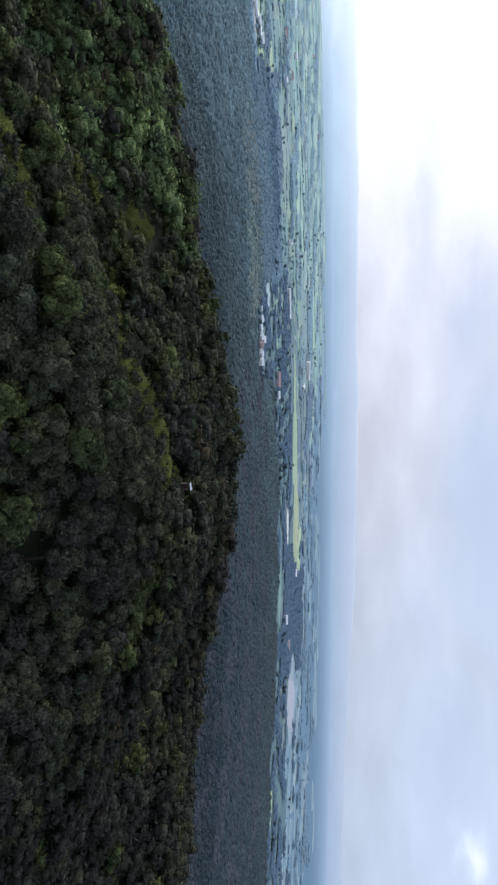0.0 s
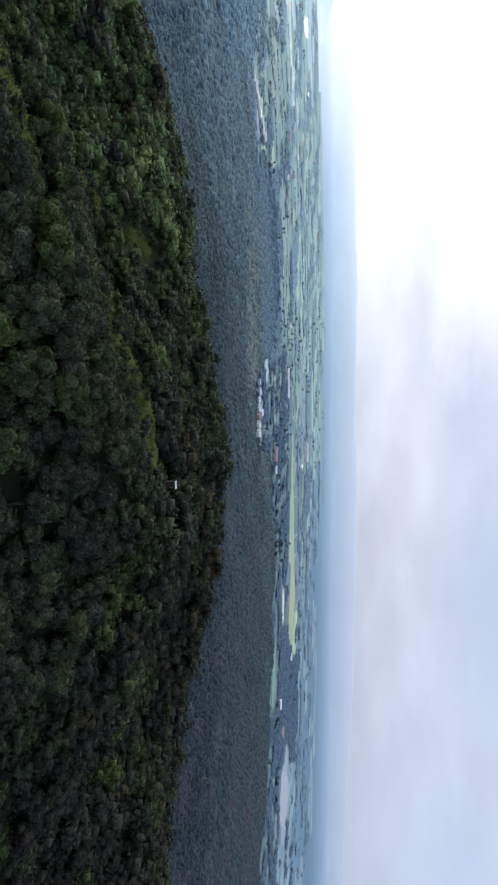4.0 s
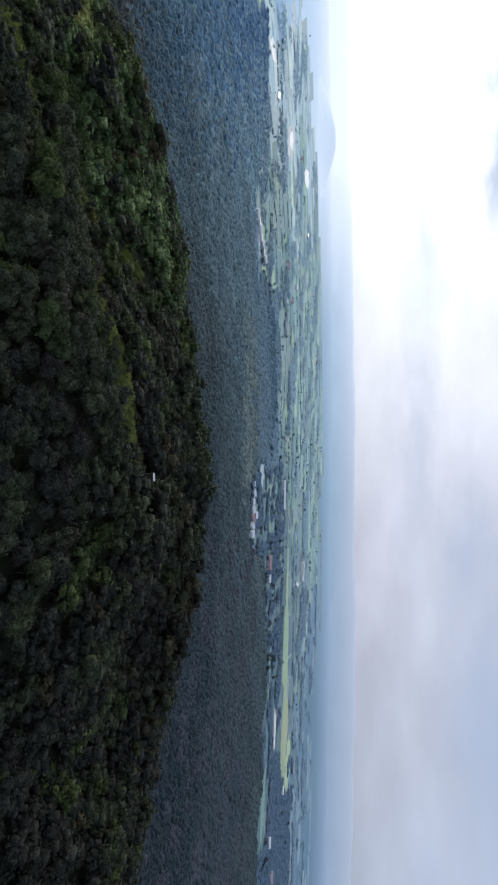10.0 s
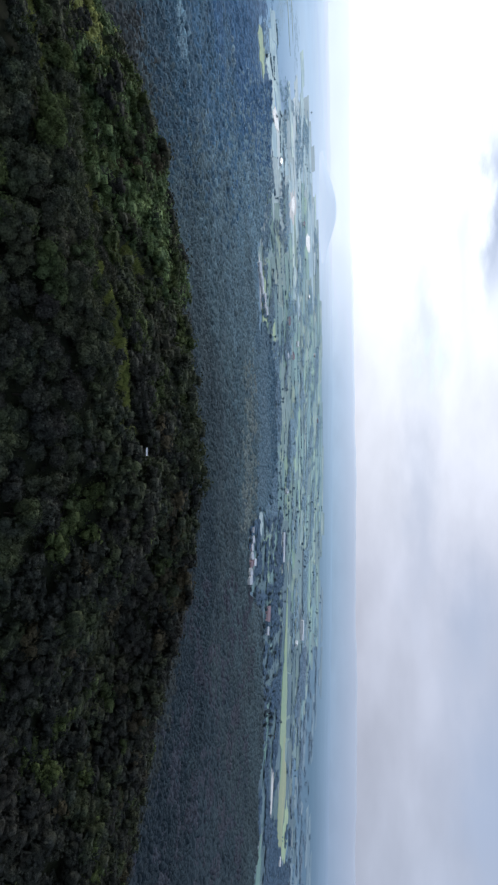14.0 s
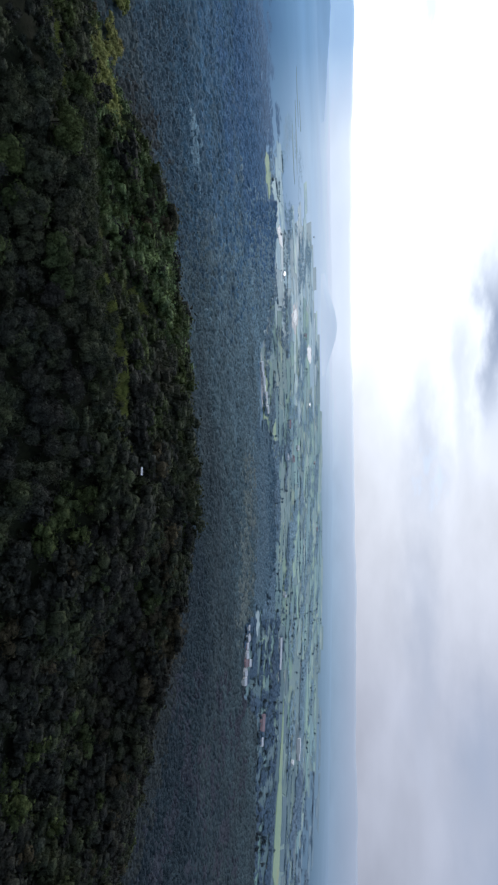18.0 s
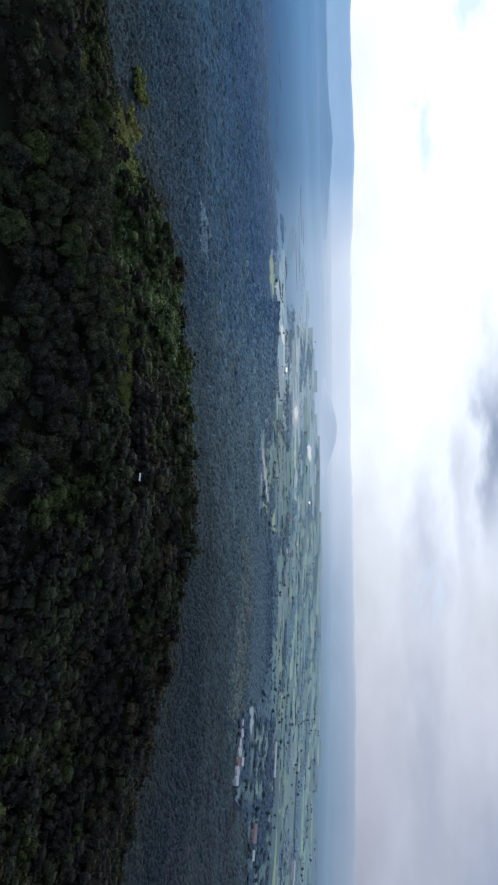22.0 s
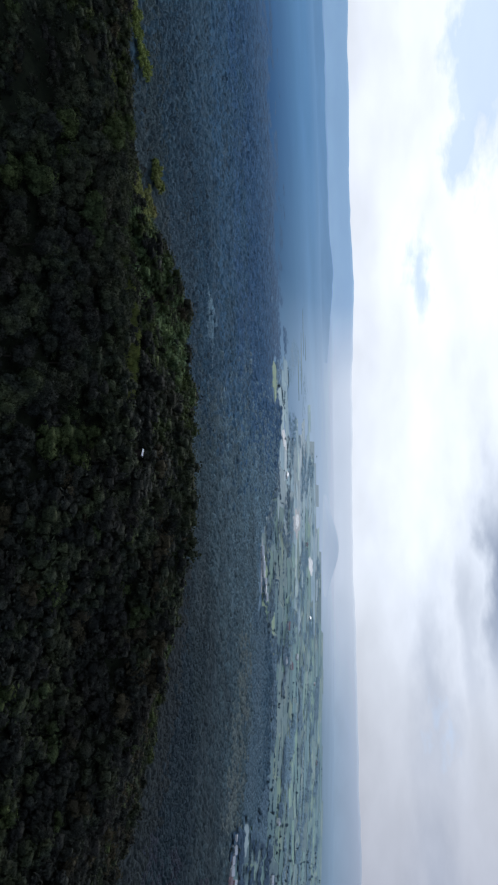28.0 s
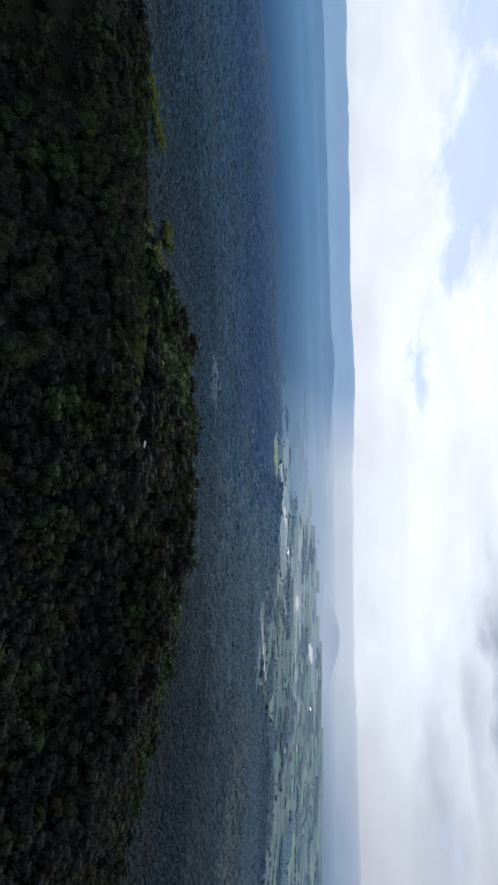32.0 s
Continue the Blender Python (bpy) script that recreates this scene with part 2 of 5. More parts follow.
def plain_material(name, colour, rough=0.7, metal=0.0, vary=0.25, scale=1.5, bump=0.1):
    m, nt, out = material(name)
    place = ground_place(nt)
    n1, n2 = noisy(nt, place, scale, 5), noisy(nt, place, scale * 9, 3)
    dark = tuple(v * (1 - vary) for v in colour)
    col = mixed(nt, n1, dark, colour)
    p = node(nt, "ShaderNodeBsdfPrincipled", Roughness=rough, Metallic=metal)
    nt.links.new(mixed(nt, maths(nt, "MULTIPLY", n2, vary), col, dark), p.inputs["Base Color"])
    bp = node(nt, "ShaderNodeBump", Strength=bump, Distance=0.05)
    nt.links.new(n2, bp.inputs["Height"])
    nt.links.new(bp.outputs[0], p.inputs["Normal"])
    link(nt, p, 0, out, 0)
    return m


def field_material(name, tones, over, haze_tone=(0.33, 0.43, 0.42), share=0.34):
    # every tone is drawn towards the colour of the haze by share
    tones = [tuple(1.12 * (v + (d - v) * share) for v, d in zip(c, haze_tone)) for c in tones]
    over = tuple(v + (d - v) * share for v, d in zip(over, haze_tone))
    m, nt, out = material(name)
    own = nt.nodes.new("ShaderNodeObjectInfo").outputs["Random"]
    base = ramp(nt, own, [(k / len(tones), c) for k, c in enumerate(tones)], True)
    place = ground_place(nt)
    turned = nt.nodes.new("ShaderNodeVectorRotate")
    turned.rotation_type = "Z_AXIS"
    nt.links.new(place, turned.inputs["Vector"])
    nt.links.new(maths(nt, "MULTIPLY", own, 9.0), turned.inputs["Angle"])
    drawn = nt.nodes.new("ShaderNodeVectorMath")
    drawn.operation = "MULTIPLY"
    drawn.inputs[1].default_value = (0.12, 1.0, 1.0)
    nt.links.new(turned.outputs[0], drawn.inputs[0])
    n1, n2 = noisy(nt, drawn.outputs[0], 0.03, 5), noisy(nt, place, 0.2, 4)
    col = mixed(nt, ramp(nt, n1, [(0.38, 0.0), (0.62, 0.6)]), base, over)
    col = mixed(nt, maths(nt, "MULTIPLY", n2, 0.3), col, tuple(v * 0.7 for v in over))
    blue_stretch = noisy(nt, place, 0.011, 6, 0.68)       # darker, bluer stretches that run across the plots
    col = mixed(nt, ramp(nt, blue_stretch, [(0.43, 0.0), (0.55, 0.78)]), col, tuple(v * k for v, k in zip(over, (0.60, 0.72, 0.82))))
    p = node(nt, "ShaderNodeBsdfPrincipled", Roughness=0.9)
    p.inputs["Specular IOR Level"].default_value = 0.1
    p.inputs["Sheen Weight"].default_value = 0.15
    p.inputs["Sheen Tint"].default_value = (0.75, 0.87, 1.0, 1)
    nt.links.new(col, p.inputs["Base Color"])
    link(nt, p, 0, out, 0)
    return m


def water_material():
    m, nt, out = material("pond_water")
    p = node(nt, "ShaderNodeBsdfPrincipled", Roughness=0.08)
    p.inputs["Base Color"].default_value = (0.10, 0.13, 0.14, 1)
    p.inputs["IOR"].default_value = 1.33
    bp = node(nt, "ShaderNodeBump", Strength=0.05, Distance=0.2)
    nt.links.new(noisy(nt, ground_place(nt), 0.6, 3), bp.inputs["Height"])
    nt.links.new(bp.outputs[0], p.inputs["Normal"])
    link(nt, p, 0, out, 0)
    return m


def bearing_ramp(nt, place, stops):
    """A colour that runs from bearing to bearing round the middle of the plain."""
    ax = nt.nodes.new("ShaderNodeSeparateXYZ")
    nt.links.new(place, ax.inputs[0])
    turn = maths(nt, "ARCTAN2", maths(nt, "SUBTRACT", 100.0, ax.outputs["X"]), maths(nt, "SUBTRACT", ax.outputs["Y"], 40.0))
    return ramp(nt, maths(nt, "DIVIDE", maths(nt, "ADD", maths(nt, "MULTIPLY", turn, 57.2958), 180.0), 360.0), [((a + 180) / 360, c) for a, c in stops])


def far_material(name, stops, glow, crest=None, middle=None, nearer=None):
    """Land and ridges far off, haze painted into their colour and glow: the backdrop."""
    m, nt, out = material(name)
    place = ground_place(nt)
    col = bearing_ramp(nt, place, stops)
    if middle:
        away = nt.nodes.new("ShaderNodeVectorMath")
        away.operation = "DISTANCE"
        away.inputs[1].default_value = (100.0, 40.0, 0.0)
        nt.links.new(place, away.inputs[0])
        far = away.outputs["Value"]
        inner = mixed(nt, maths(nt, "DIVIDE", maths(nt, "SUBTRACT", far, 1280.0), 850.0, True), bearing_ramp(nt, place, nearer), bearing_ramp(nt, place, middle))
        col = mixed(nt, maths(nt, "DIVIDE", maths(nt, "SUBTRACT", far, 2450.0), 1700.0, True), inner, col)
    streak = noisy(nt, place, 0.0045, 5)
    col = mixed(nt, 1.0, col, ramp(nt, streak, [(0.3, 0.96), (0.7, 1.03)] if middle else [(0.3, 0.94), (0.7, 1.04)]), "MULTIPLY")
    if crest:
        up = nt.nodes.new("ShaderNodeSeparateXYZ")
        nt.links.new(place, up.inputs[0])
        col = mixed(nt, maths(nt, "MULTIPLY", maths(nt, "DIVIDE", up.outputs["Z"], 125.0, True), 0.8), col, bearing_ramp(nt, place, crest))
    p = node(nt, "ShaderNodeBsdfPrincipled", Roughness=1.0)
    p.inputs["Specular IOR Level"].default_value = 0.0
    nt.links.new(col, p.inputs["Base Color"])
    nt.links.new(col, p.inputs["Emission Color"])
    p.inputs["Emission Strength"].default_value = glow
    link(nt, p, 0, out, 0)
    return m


LEAF = leaf_material("hill_leaf", (0.0429, 0.0542, 0.0415), (0.0831, 0.1008, 0.0482), (0.067, 0.0655, 0.0469), grain=2.0, vary=0.9, calm=0.08, through_light=0.14, tufts=2.6)
# darker leaves, also used in place of shade on the east side
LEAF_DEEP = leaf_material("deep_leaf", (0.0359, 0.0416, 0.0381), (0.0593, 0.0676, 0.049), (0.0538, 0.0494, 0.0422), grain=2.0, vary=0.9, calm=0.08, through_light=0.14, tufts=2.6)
# bright green leaves, also used in place of sunlight to the west
LEAF_FRESH_LIT = leaf_material("fresh_lit_leaf", (0.0708, 0.0989, 0.0384), (0.1122, 0.1403, 0.0492), (0.0659, 0.0862, 0.0456), through_light=0.24, grain=2.0, vary=0.9, calm=0.1, tufts=2.6)
# sunlight on the far slope, put into the leaf colour
LEAF_SUNLIT = leaf_material("sunlit_leaf", (0.084, 0.132, 0.064), (0.180, 0.245, 0.094), (0.112, 0.160, 0.068), grain=1.5, vary=1.0, calm=0.08, through_light=0.14, tufts=2.0)
LEAF_CREST = leaf_material("crest_shrub_leaf", (0.1176, 0.1342, 0.0374), (0.168, 0.1815, 0.0506), (0.1008, 0.1155, 0.044), through_light=0.35, grain=2.0, vary=0.8, calm=0.3, tufts=2.6)
LEAF_RUSTY = leaf_material("rusty_leaf", (0.0775, 0.065, 0.0425), (0.11, 0.0925, 0.05), (0.0725, 0.0688, 0.045), grain=2.0, vary=0.8, calm=0.3, tufts=2.6)
# dry spur scrub and foot trees, with sunlight put into the leaf colour
LEAF_DRY_LIT = leaf_material("dry_lit_leaf", (0.205, 0.235, 0.080), (0.325, 0.360, 0.115), (0.260, 0.220, 0.100), patch=0.09, through_light=0.35, vary=0.8, calm=0.3)
LEAF_SUNNY = leaf_material("sunny_leaf", (0.18, 0.235, 0.068), (0.27, 0.325, 0.095), (0.21, 0.22, 0.08), patch=0.09, through_light=0.4, vary=0.8, calm=0.3, grain=1.0)


def wood(name, colour, patch=0.022, grain=0.5, vary=0.5, calm=0.62, through_light=0.12):
    """Leaves of a wood: the colour given, with a duller, a lighter and a drier neighbour."""
    r, g, b = colour
    return leaf_material(name, (r * 0.88, g * 0.9, b * 0.92), (r * 1.08, g * 1.07, b * 1.03), (r * 1.24, g * 1.04, b * 0.96), patch=patch,
                         through_light=through_light, sheen=0.1, calm=calm, vary=vary, gloss=0.05, rough=0.9, grain=grain)


# plain's woods: haze and shade painted into the leaves, palest by the fields
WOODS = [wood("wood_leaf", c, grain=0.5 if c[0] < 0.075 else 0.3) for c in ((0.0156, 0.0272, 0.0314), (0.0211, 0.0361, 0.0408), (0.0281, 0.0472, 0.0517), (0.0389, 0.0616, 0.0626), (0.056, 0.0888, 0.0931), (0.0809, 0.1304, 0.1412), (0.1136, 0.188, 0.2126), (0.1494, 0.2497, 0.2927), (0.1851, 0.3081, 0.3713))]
WOODS_HAZED = [wood("hazed_wood_leaf", c, grain=g_, vary=v) for c, g_, v in (((0.0540, 0.1030, 0.1330), 0.25, 0.5), ((0.0640, 0.1340, 0.1860), 0.2, 0.4), ((0.0710, 0.1640, 0.2500), 0.12, 0.25), ((0.0690, 0.1640, 0.2850), 0.08, 0.15))]
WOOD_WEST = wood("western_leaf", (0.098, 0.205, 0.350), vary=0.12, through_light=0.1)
WOOD_FOOT = wood("foothill_leaf", (0.0331, 0.0418, 0.0360), vary=0.3)
WOOD_TAN = wood("tan_wood_leaf", (0.155, 0.200, 0.182))
WOOD_PURPLE = wood("purplish_wood_leaf", (0.042, 0.047, 0.058))
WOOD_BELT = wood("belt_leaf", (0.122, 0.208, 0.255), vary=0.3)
# groves and field trees: haze painted in as paler, bluer leaf tones
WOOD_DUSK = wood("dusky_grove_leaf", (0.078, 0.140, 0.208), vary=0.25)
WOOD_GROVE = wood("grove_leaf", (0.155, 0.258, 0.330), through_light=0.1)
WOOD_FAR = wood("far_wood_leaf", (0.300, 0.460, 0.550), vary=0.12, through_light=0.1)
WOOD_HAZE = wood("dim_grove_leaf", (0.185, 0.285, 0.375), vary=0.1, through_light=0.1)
WOOD_HAZE_PALE = wood("hazed_grove_leaf", (0.310, 0.480, 0.580), vary=0.12, through_light=0.1)
HAZE_LEAF = wood("hazed_tree_leaf", (0.250, 0.390, 0.460), vary=0.18, calm=0.9, through_light=0.1)
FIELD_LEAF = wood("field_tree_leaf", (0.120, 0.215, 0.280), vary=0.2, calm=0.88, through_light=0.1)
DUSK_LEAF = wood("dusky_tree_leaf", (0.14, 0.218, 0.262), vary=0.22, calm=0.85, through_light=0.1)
GRASS = leaf_material("ridge_grass", (0.120, 0.156, 0.042), (0.205, 0.232, 0.068), (0.13, 0.152, 0.054), patch=0.3, through_light=0.4, calm=0.5)
BARK = plain_material("bark", (0.10, 0.08, 0.06), 0.9, 0, 0.5, 3, 0.5)
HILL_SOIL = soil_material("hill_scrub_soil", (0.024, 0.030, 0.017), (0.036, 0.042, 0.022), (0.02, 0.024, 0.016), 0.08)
# plain soils: haze put in as paler, bluer tones, shade as the dusky one
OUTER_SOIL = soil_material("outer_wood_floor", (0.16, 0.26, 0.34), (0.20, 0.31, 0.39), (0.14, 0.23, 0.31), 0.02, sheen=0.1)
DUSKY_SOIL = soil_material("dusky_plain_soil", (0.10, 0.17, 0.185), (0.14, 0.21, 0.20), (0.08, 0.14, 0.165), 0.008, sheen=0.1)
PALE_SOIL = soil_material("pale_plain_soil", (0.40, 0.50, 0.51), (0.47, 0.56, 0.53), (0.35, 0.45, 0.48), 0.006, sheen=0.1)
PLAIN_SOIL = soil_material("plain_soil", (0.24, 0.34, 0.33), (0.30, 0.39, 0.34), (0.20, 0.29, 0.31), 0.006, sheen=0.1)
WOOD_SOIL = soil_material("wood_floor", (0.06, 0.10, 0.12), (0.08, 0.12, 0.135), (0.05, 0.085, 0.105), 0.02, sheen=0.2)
# haze and its sunward glow, painted by bearing, from the middle distance outwards
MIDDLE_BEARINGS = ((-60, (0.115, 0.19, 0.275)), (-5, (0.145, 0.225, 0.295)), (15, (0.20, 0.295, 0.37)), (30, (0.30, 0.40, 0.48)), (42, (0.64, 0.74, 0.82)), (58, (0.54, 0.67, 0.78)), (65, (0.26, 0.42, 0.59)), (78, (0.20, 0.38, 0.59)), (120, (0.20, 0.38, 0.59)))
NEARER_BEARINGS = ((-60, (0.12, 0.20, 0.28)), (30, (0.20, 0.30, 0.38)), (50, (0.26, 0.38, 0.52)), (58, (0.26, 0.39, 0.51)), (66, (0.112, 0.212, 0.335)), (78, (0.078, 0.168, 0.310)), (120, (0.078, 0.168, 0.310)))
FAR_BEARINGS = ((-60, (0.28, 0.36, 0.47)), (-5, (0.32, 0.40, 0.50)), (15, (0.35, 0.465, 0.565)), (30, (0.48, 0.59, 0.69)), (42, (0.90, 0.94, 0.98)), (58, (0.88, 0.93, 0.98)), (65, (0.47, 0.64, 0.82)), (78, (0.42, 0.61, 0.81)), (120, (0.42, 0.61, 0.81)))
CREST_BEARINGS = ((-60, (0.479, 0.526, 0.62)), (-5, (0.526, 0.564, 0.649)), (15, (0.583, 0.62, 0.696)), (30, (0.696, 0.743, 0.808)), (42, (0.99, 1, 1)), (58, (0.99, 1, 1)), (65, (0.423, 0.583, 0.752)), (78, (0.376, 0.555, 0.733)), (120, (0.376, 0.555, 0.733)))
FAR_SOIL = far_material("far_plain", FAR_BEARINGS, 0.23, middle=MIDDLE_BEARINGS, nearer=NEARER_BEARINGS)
# crops with haze painted in, set by set; the first is darkened for cloud shade
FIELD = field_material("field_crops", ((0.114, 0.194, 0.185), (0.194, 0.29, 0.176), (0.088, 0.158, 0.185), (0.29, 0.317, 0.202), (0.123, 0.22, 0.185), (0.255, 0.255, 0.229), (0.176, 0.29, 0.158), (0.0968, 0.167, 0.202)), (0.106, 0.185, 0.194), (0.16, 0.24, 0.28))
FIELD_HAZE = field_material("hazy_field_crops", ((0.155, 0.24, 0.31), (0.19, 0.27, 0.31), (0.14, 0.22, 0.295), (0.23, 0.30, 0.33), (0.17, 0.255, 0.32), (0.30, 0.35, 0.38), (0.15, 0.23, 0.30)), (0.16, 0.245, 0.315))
FIELD_HAZE_MID = field_material("hazy_middle_crops", ((0.150, 0.285, 0.234), (0.312, 0.441, 0.199), (0.102, 0.219, 0.245), (0.404, 0.468, 0.256), (0.173, 0.325, 0.234), (0.369, 0.390, 0.300), (0.242, 0.415, 0.177), (0.115, 0.233, 0.267)), (0.178, 0.306, 0.258), share=0.2)
FIELD_HAZE_BRIGHT = field_material("hazy_pale_crops", ((0.518, 0.700, 0.631), (0.722, 0.850, 0.599), (0.416, 0.594, 0.647), (0.824, 0.850, 0.663), (0.551, 0.736, 0.631), (0.756, 0.789, 0.713), (0.602, 0.789, 0.566), (0.381, 0.575, 0.631)), (0.522, 0.677, 0.654), (0.62, 0.70, 0.72))
FIELD_HAZE_PALE = field_material("hazy_far_crops", ((0.268, 0.439, 0.359), (0.430, 0.596, 0.347), (0.205, 0.368, 0.384), (0.531, 0.640, 0.395), (0.280, 0.468, 0.372), (0.494, 0.554, 0.445), (0.343, 0.539, 0.322), (0.193, 0.354, 0.384)), (0.301, 0.457, 0.405), (0.42, 0.53, 0.52), 0.15)
WATER = water_material()
PALE_EARTH = soil_material("pale_bare_earth", (0.673, 0.663, 0.637), (0.816, 0.824, 0.799), (0.561, 0.535, 0.508), 0.03)
WHITEWASH = plain_material("whitewash", (0.78, 0.78, 0.76), 0.8, 0, 0.15, 0.6)
PINKWASH = plain_material("pink_plaster", (0.62, 0.42, 0.42), 0.8, 0, 0.15, 0.6)
RED_TILE = plain_material("red_roof_tile", (0.48, 0.35, 0.37), 0.8, 0, 0.35, 0.8)
TIN = plain_material("white_tin_sheet", (0.80, 0.82, 0.84), 0.4, 0.1, 0.08, 2)
GREY_SHEET = plain_material("grey_roof_sheet", (0.50, 0.52, 0.55), 0.5, 0.1, 0.15, 1)
DARK_OPENING = plain_material("dark_window_glass", (0.03, 0.035, 0.04), 0.2, 0, 0.2, 1)
OLD_WOOD = plain_material("weathered_timber", (0.085, 0.066, 0.052), 0.85, 0, 0.35, 4)
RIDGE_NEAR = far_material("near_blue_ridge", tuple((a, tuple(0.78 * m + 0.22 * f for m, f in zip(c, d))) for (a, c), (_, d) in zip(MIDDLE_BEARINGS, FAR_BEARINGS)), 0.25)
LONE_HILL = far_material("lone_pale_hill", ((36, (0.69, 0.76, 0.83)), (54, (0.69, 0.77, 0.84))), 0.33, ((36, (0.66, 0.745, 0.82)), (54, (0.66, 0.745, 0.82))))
RIDGE_FOOT = ((-60, 0.65), (-5, 0.65), (15, 0.66), (30, 0.70), (42, 0.73), (58, 0.76), (65, 0.77), (78, 0.74), (120, 0.74))      # strength of the painted haze light at the ridge foot, by bearing
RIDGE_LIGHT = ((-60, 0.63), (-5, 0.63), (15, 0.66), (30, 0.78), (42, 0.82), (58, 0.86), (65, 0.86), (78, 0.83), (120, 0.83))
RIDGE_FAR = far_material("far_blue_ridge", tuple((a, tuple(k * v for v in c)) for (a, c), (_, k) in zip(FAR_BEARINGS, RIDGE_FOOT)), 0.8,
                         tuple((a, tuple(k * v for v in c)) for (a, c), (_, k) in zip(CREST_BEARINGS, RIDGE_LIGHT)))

# ---- lie of the land ----
# knolls of the hill and the hollows between them: centre, height, half widths, turn
KNOLLS = (
    (22, 213, 41.1, 170, 210, 0.27), (-2, 164, 5.0, 28, 9, 0.82), (-67, 197, 25.2, 54, 40, 0.76), (36, 270, 20.8, 89, 22, 0.29), (-40, 111, 18.9, 58, 63, 0.34),
    (-114, 231, 20.6, 57, 23, 1.24), (33, 203, 9.5, 14, 36, 0.8), (25, 302, 13.3, 78, 58, 0.07), (47, 170, 18.5, 59, 46, -0.58), (-202, 94, 20.7, 78, 36, 1.23),
    (69, 108, 10.6, 16, 16, 0.0), (-103, 48, 38.1, 102, 39, 0.71), (-159, 208, 12.1, 49, 15, 0.61), (177, 259, 30.1, 56, 33, 0.26),
)
HOLLOWS = (
    (-50, 166, -16.1, 33, 18, -1.4), (-96, 171, -19.5, 20, 48, -2.82), (-182, 145, -8.5, 49, 78, 1.16), (123, 303, -2.4, 39, 32, -0.5), (-100, 245, -7.0, 29, 14, 0.67),
    (-32, 265, -3.7, 25, 21, -0.0), (81, 257, -4.9, 31, 25, 0.01),
)


def land(x, y):
    z = 0 * x
    for cx, cy, h, a, b, turn in (*KNOLLS, *HOLLOWS):
        c, s = math.cos(turn), math.sin(turn)
        u, w = (c * (x - cx) + s * (y - cy)) / a, (c * (y - cy) - s * (x - cx)) / b
        z = z + h * np.exp(-0.5 * (u * u + w * w))
    return z


def height(x, y):
    return float(land(np.float64(x), np.float64(y)))


MID = (100.0, 40.0)     # the point about which the plain is laid out: bearings are degrees to the left of +y


def spot(r, az):
    return MID[0] - r * math.sin(radians(az)), MID[1] + r * math.cos(radians(az))


def polar(x, y):
    dx, dy = x - MID[0], y - MID[1]
    return np.hypot(dx, dy), np.degrees(np.arctan2(-dx, dy))


EDGE = ((-60, -24, -15, -5, 4.5, 10.6, 12.4, 18.2, 20.2, 24, 31, 36, 42, 47, 52, 57, 62, 65, 180), (1100, 1106, 1115, 1111, 1096, 1040, 900, 880, 1080, 1190, 1200, 1040, 1000, 1180, 1280, 1200, 1750, 5000, 5000))
LAST = ((-60, -36, -12, 2, 9, 20, 40, 54, 60, 63, 180), (1700, 1720, 1760, 1850, 2650, 2950, 2700, 2250, 1950, 1300, 1300))


def wood_edge(az):
    return np.interp(az, *EDGE)


def field_end(az):
    return np.interp(az, *LAST) + 90 * np.sin(np.asarray(az) * 0.8) + 70 * np.sin(np.asarray(az) * 2.1 + 1)


rng = np.random.default_rng(11)


def mesh_of(name, verts, quads, material_, smooth=False):
    """A mesh from arrays of corners and of faces with equally many corners each."""
    me = bpy.data.meshes.new(name)
    verts, quads = np.asarray(verts, np.float32), np.asarray(quads, np.int32)
    me.vertices.add(len(verts))
    me.vertices.foreach_set("co", verts.ravel())
    me.loops.add(quads.size)
    me.loops.foreach_set("vertex_index", quads.ravel())
    me.polygons.add(len(quads))
    me.polygons.foreach_set("loop_start", np.arange(len(quads), dtype=np.int32) * quads.shape[1])
    me.polygons.foreach_set("use_smooth", np.full(len(quads), smooth))
    me.update(calc_edges=True)
    for mt in (material_ if isinstance(material_, (list, tuple)) else [material_]):
        me.materials.append(mt)
    return me


def part(name, bm, material_, parent, label=""):
    me = bpy.data.meshes.new(name)
    bm.to_mesh(me)
    bm.free()
    me.materials.append(material_)
    ob = new(name, me)
    ob.parent = parent
    return tagged(ob, label)


def box(bm, x0, y0, z0, x1, y1, z1, bevel=0.0):
    m = Matrix.Translation(((x0 + x1) / 2, (y0 + y1) / 2, (z0 + z1) / 2)) @ Matrix.Diagonal((x1 - x0, y1 - y0, z1 - z0, 1))
    made = bmesh.ops.create_cube(bm, size=1, matrix=m)["verts"]
    if bevel:
        bmesh.ops.bevel(bm, geom=[e for e in bm.edges if e.verts[0] in made], offset=bevel, segments=1, affect="EDGES")


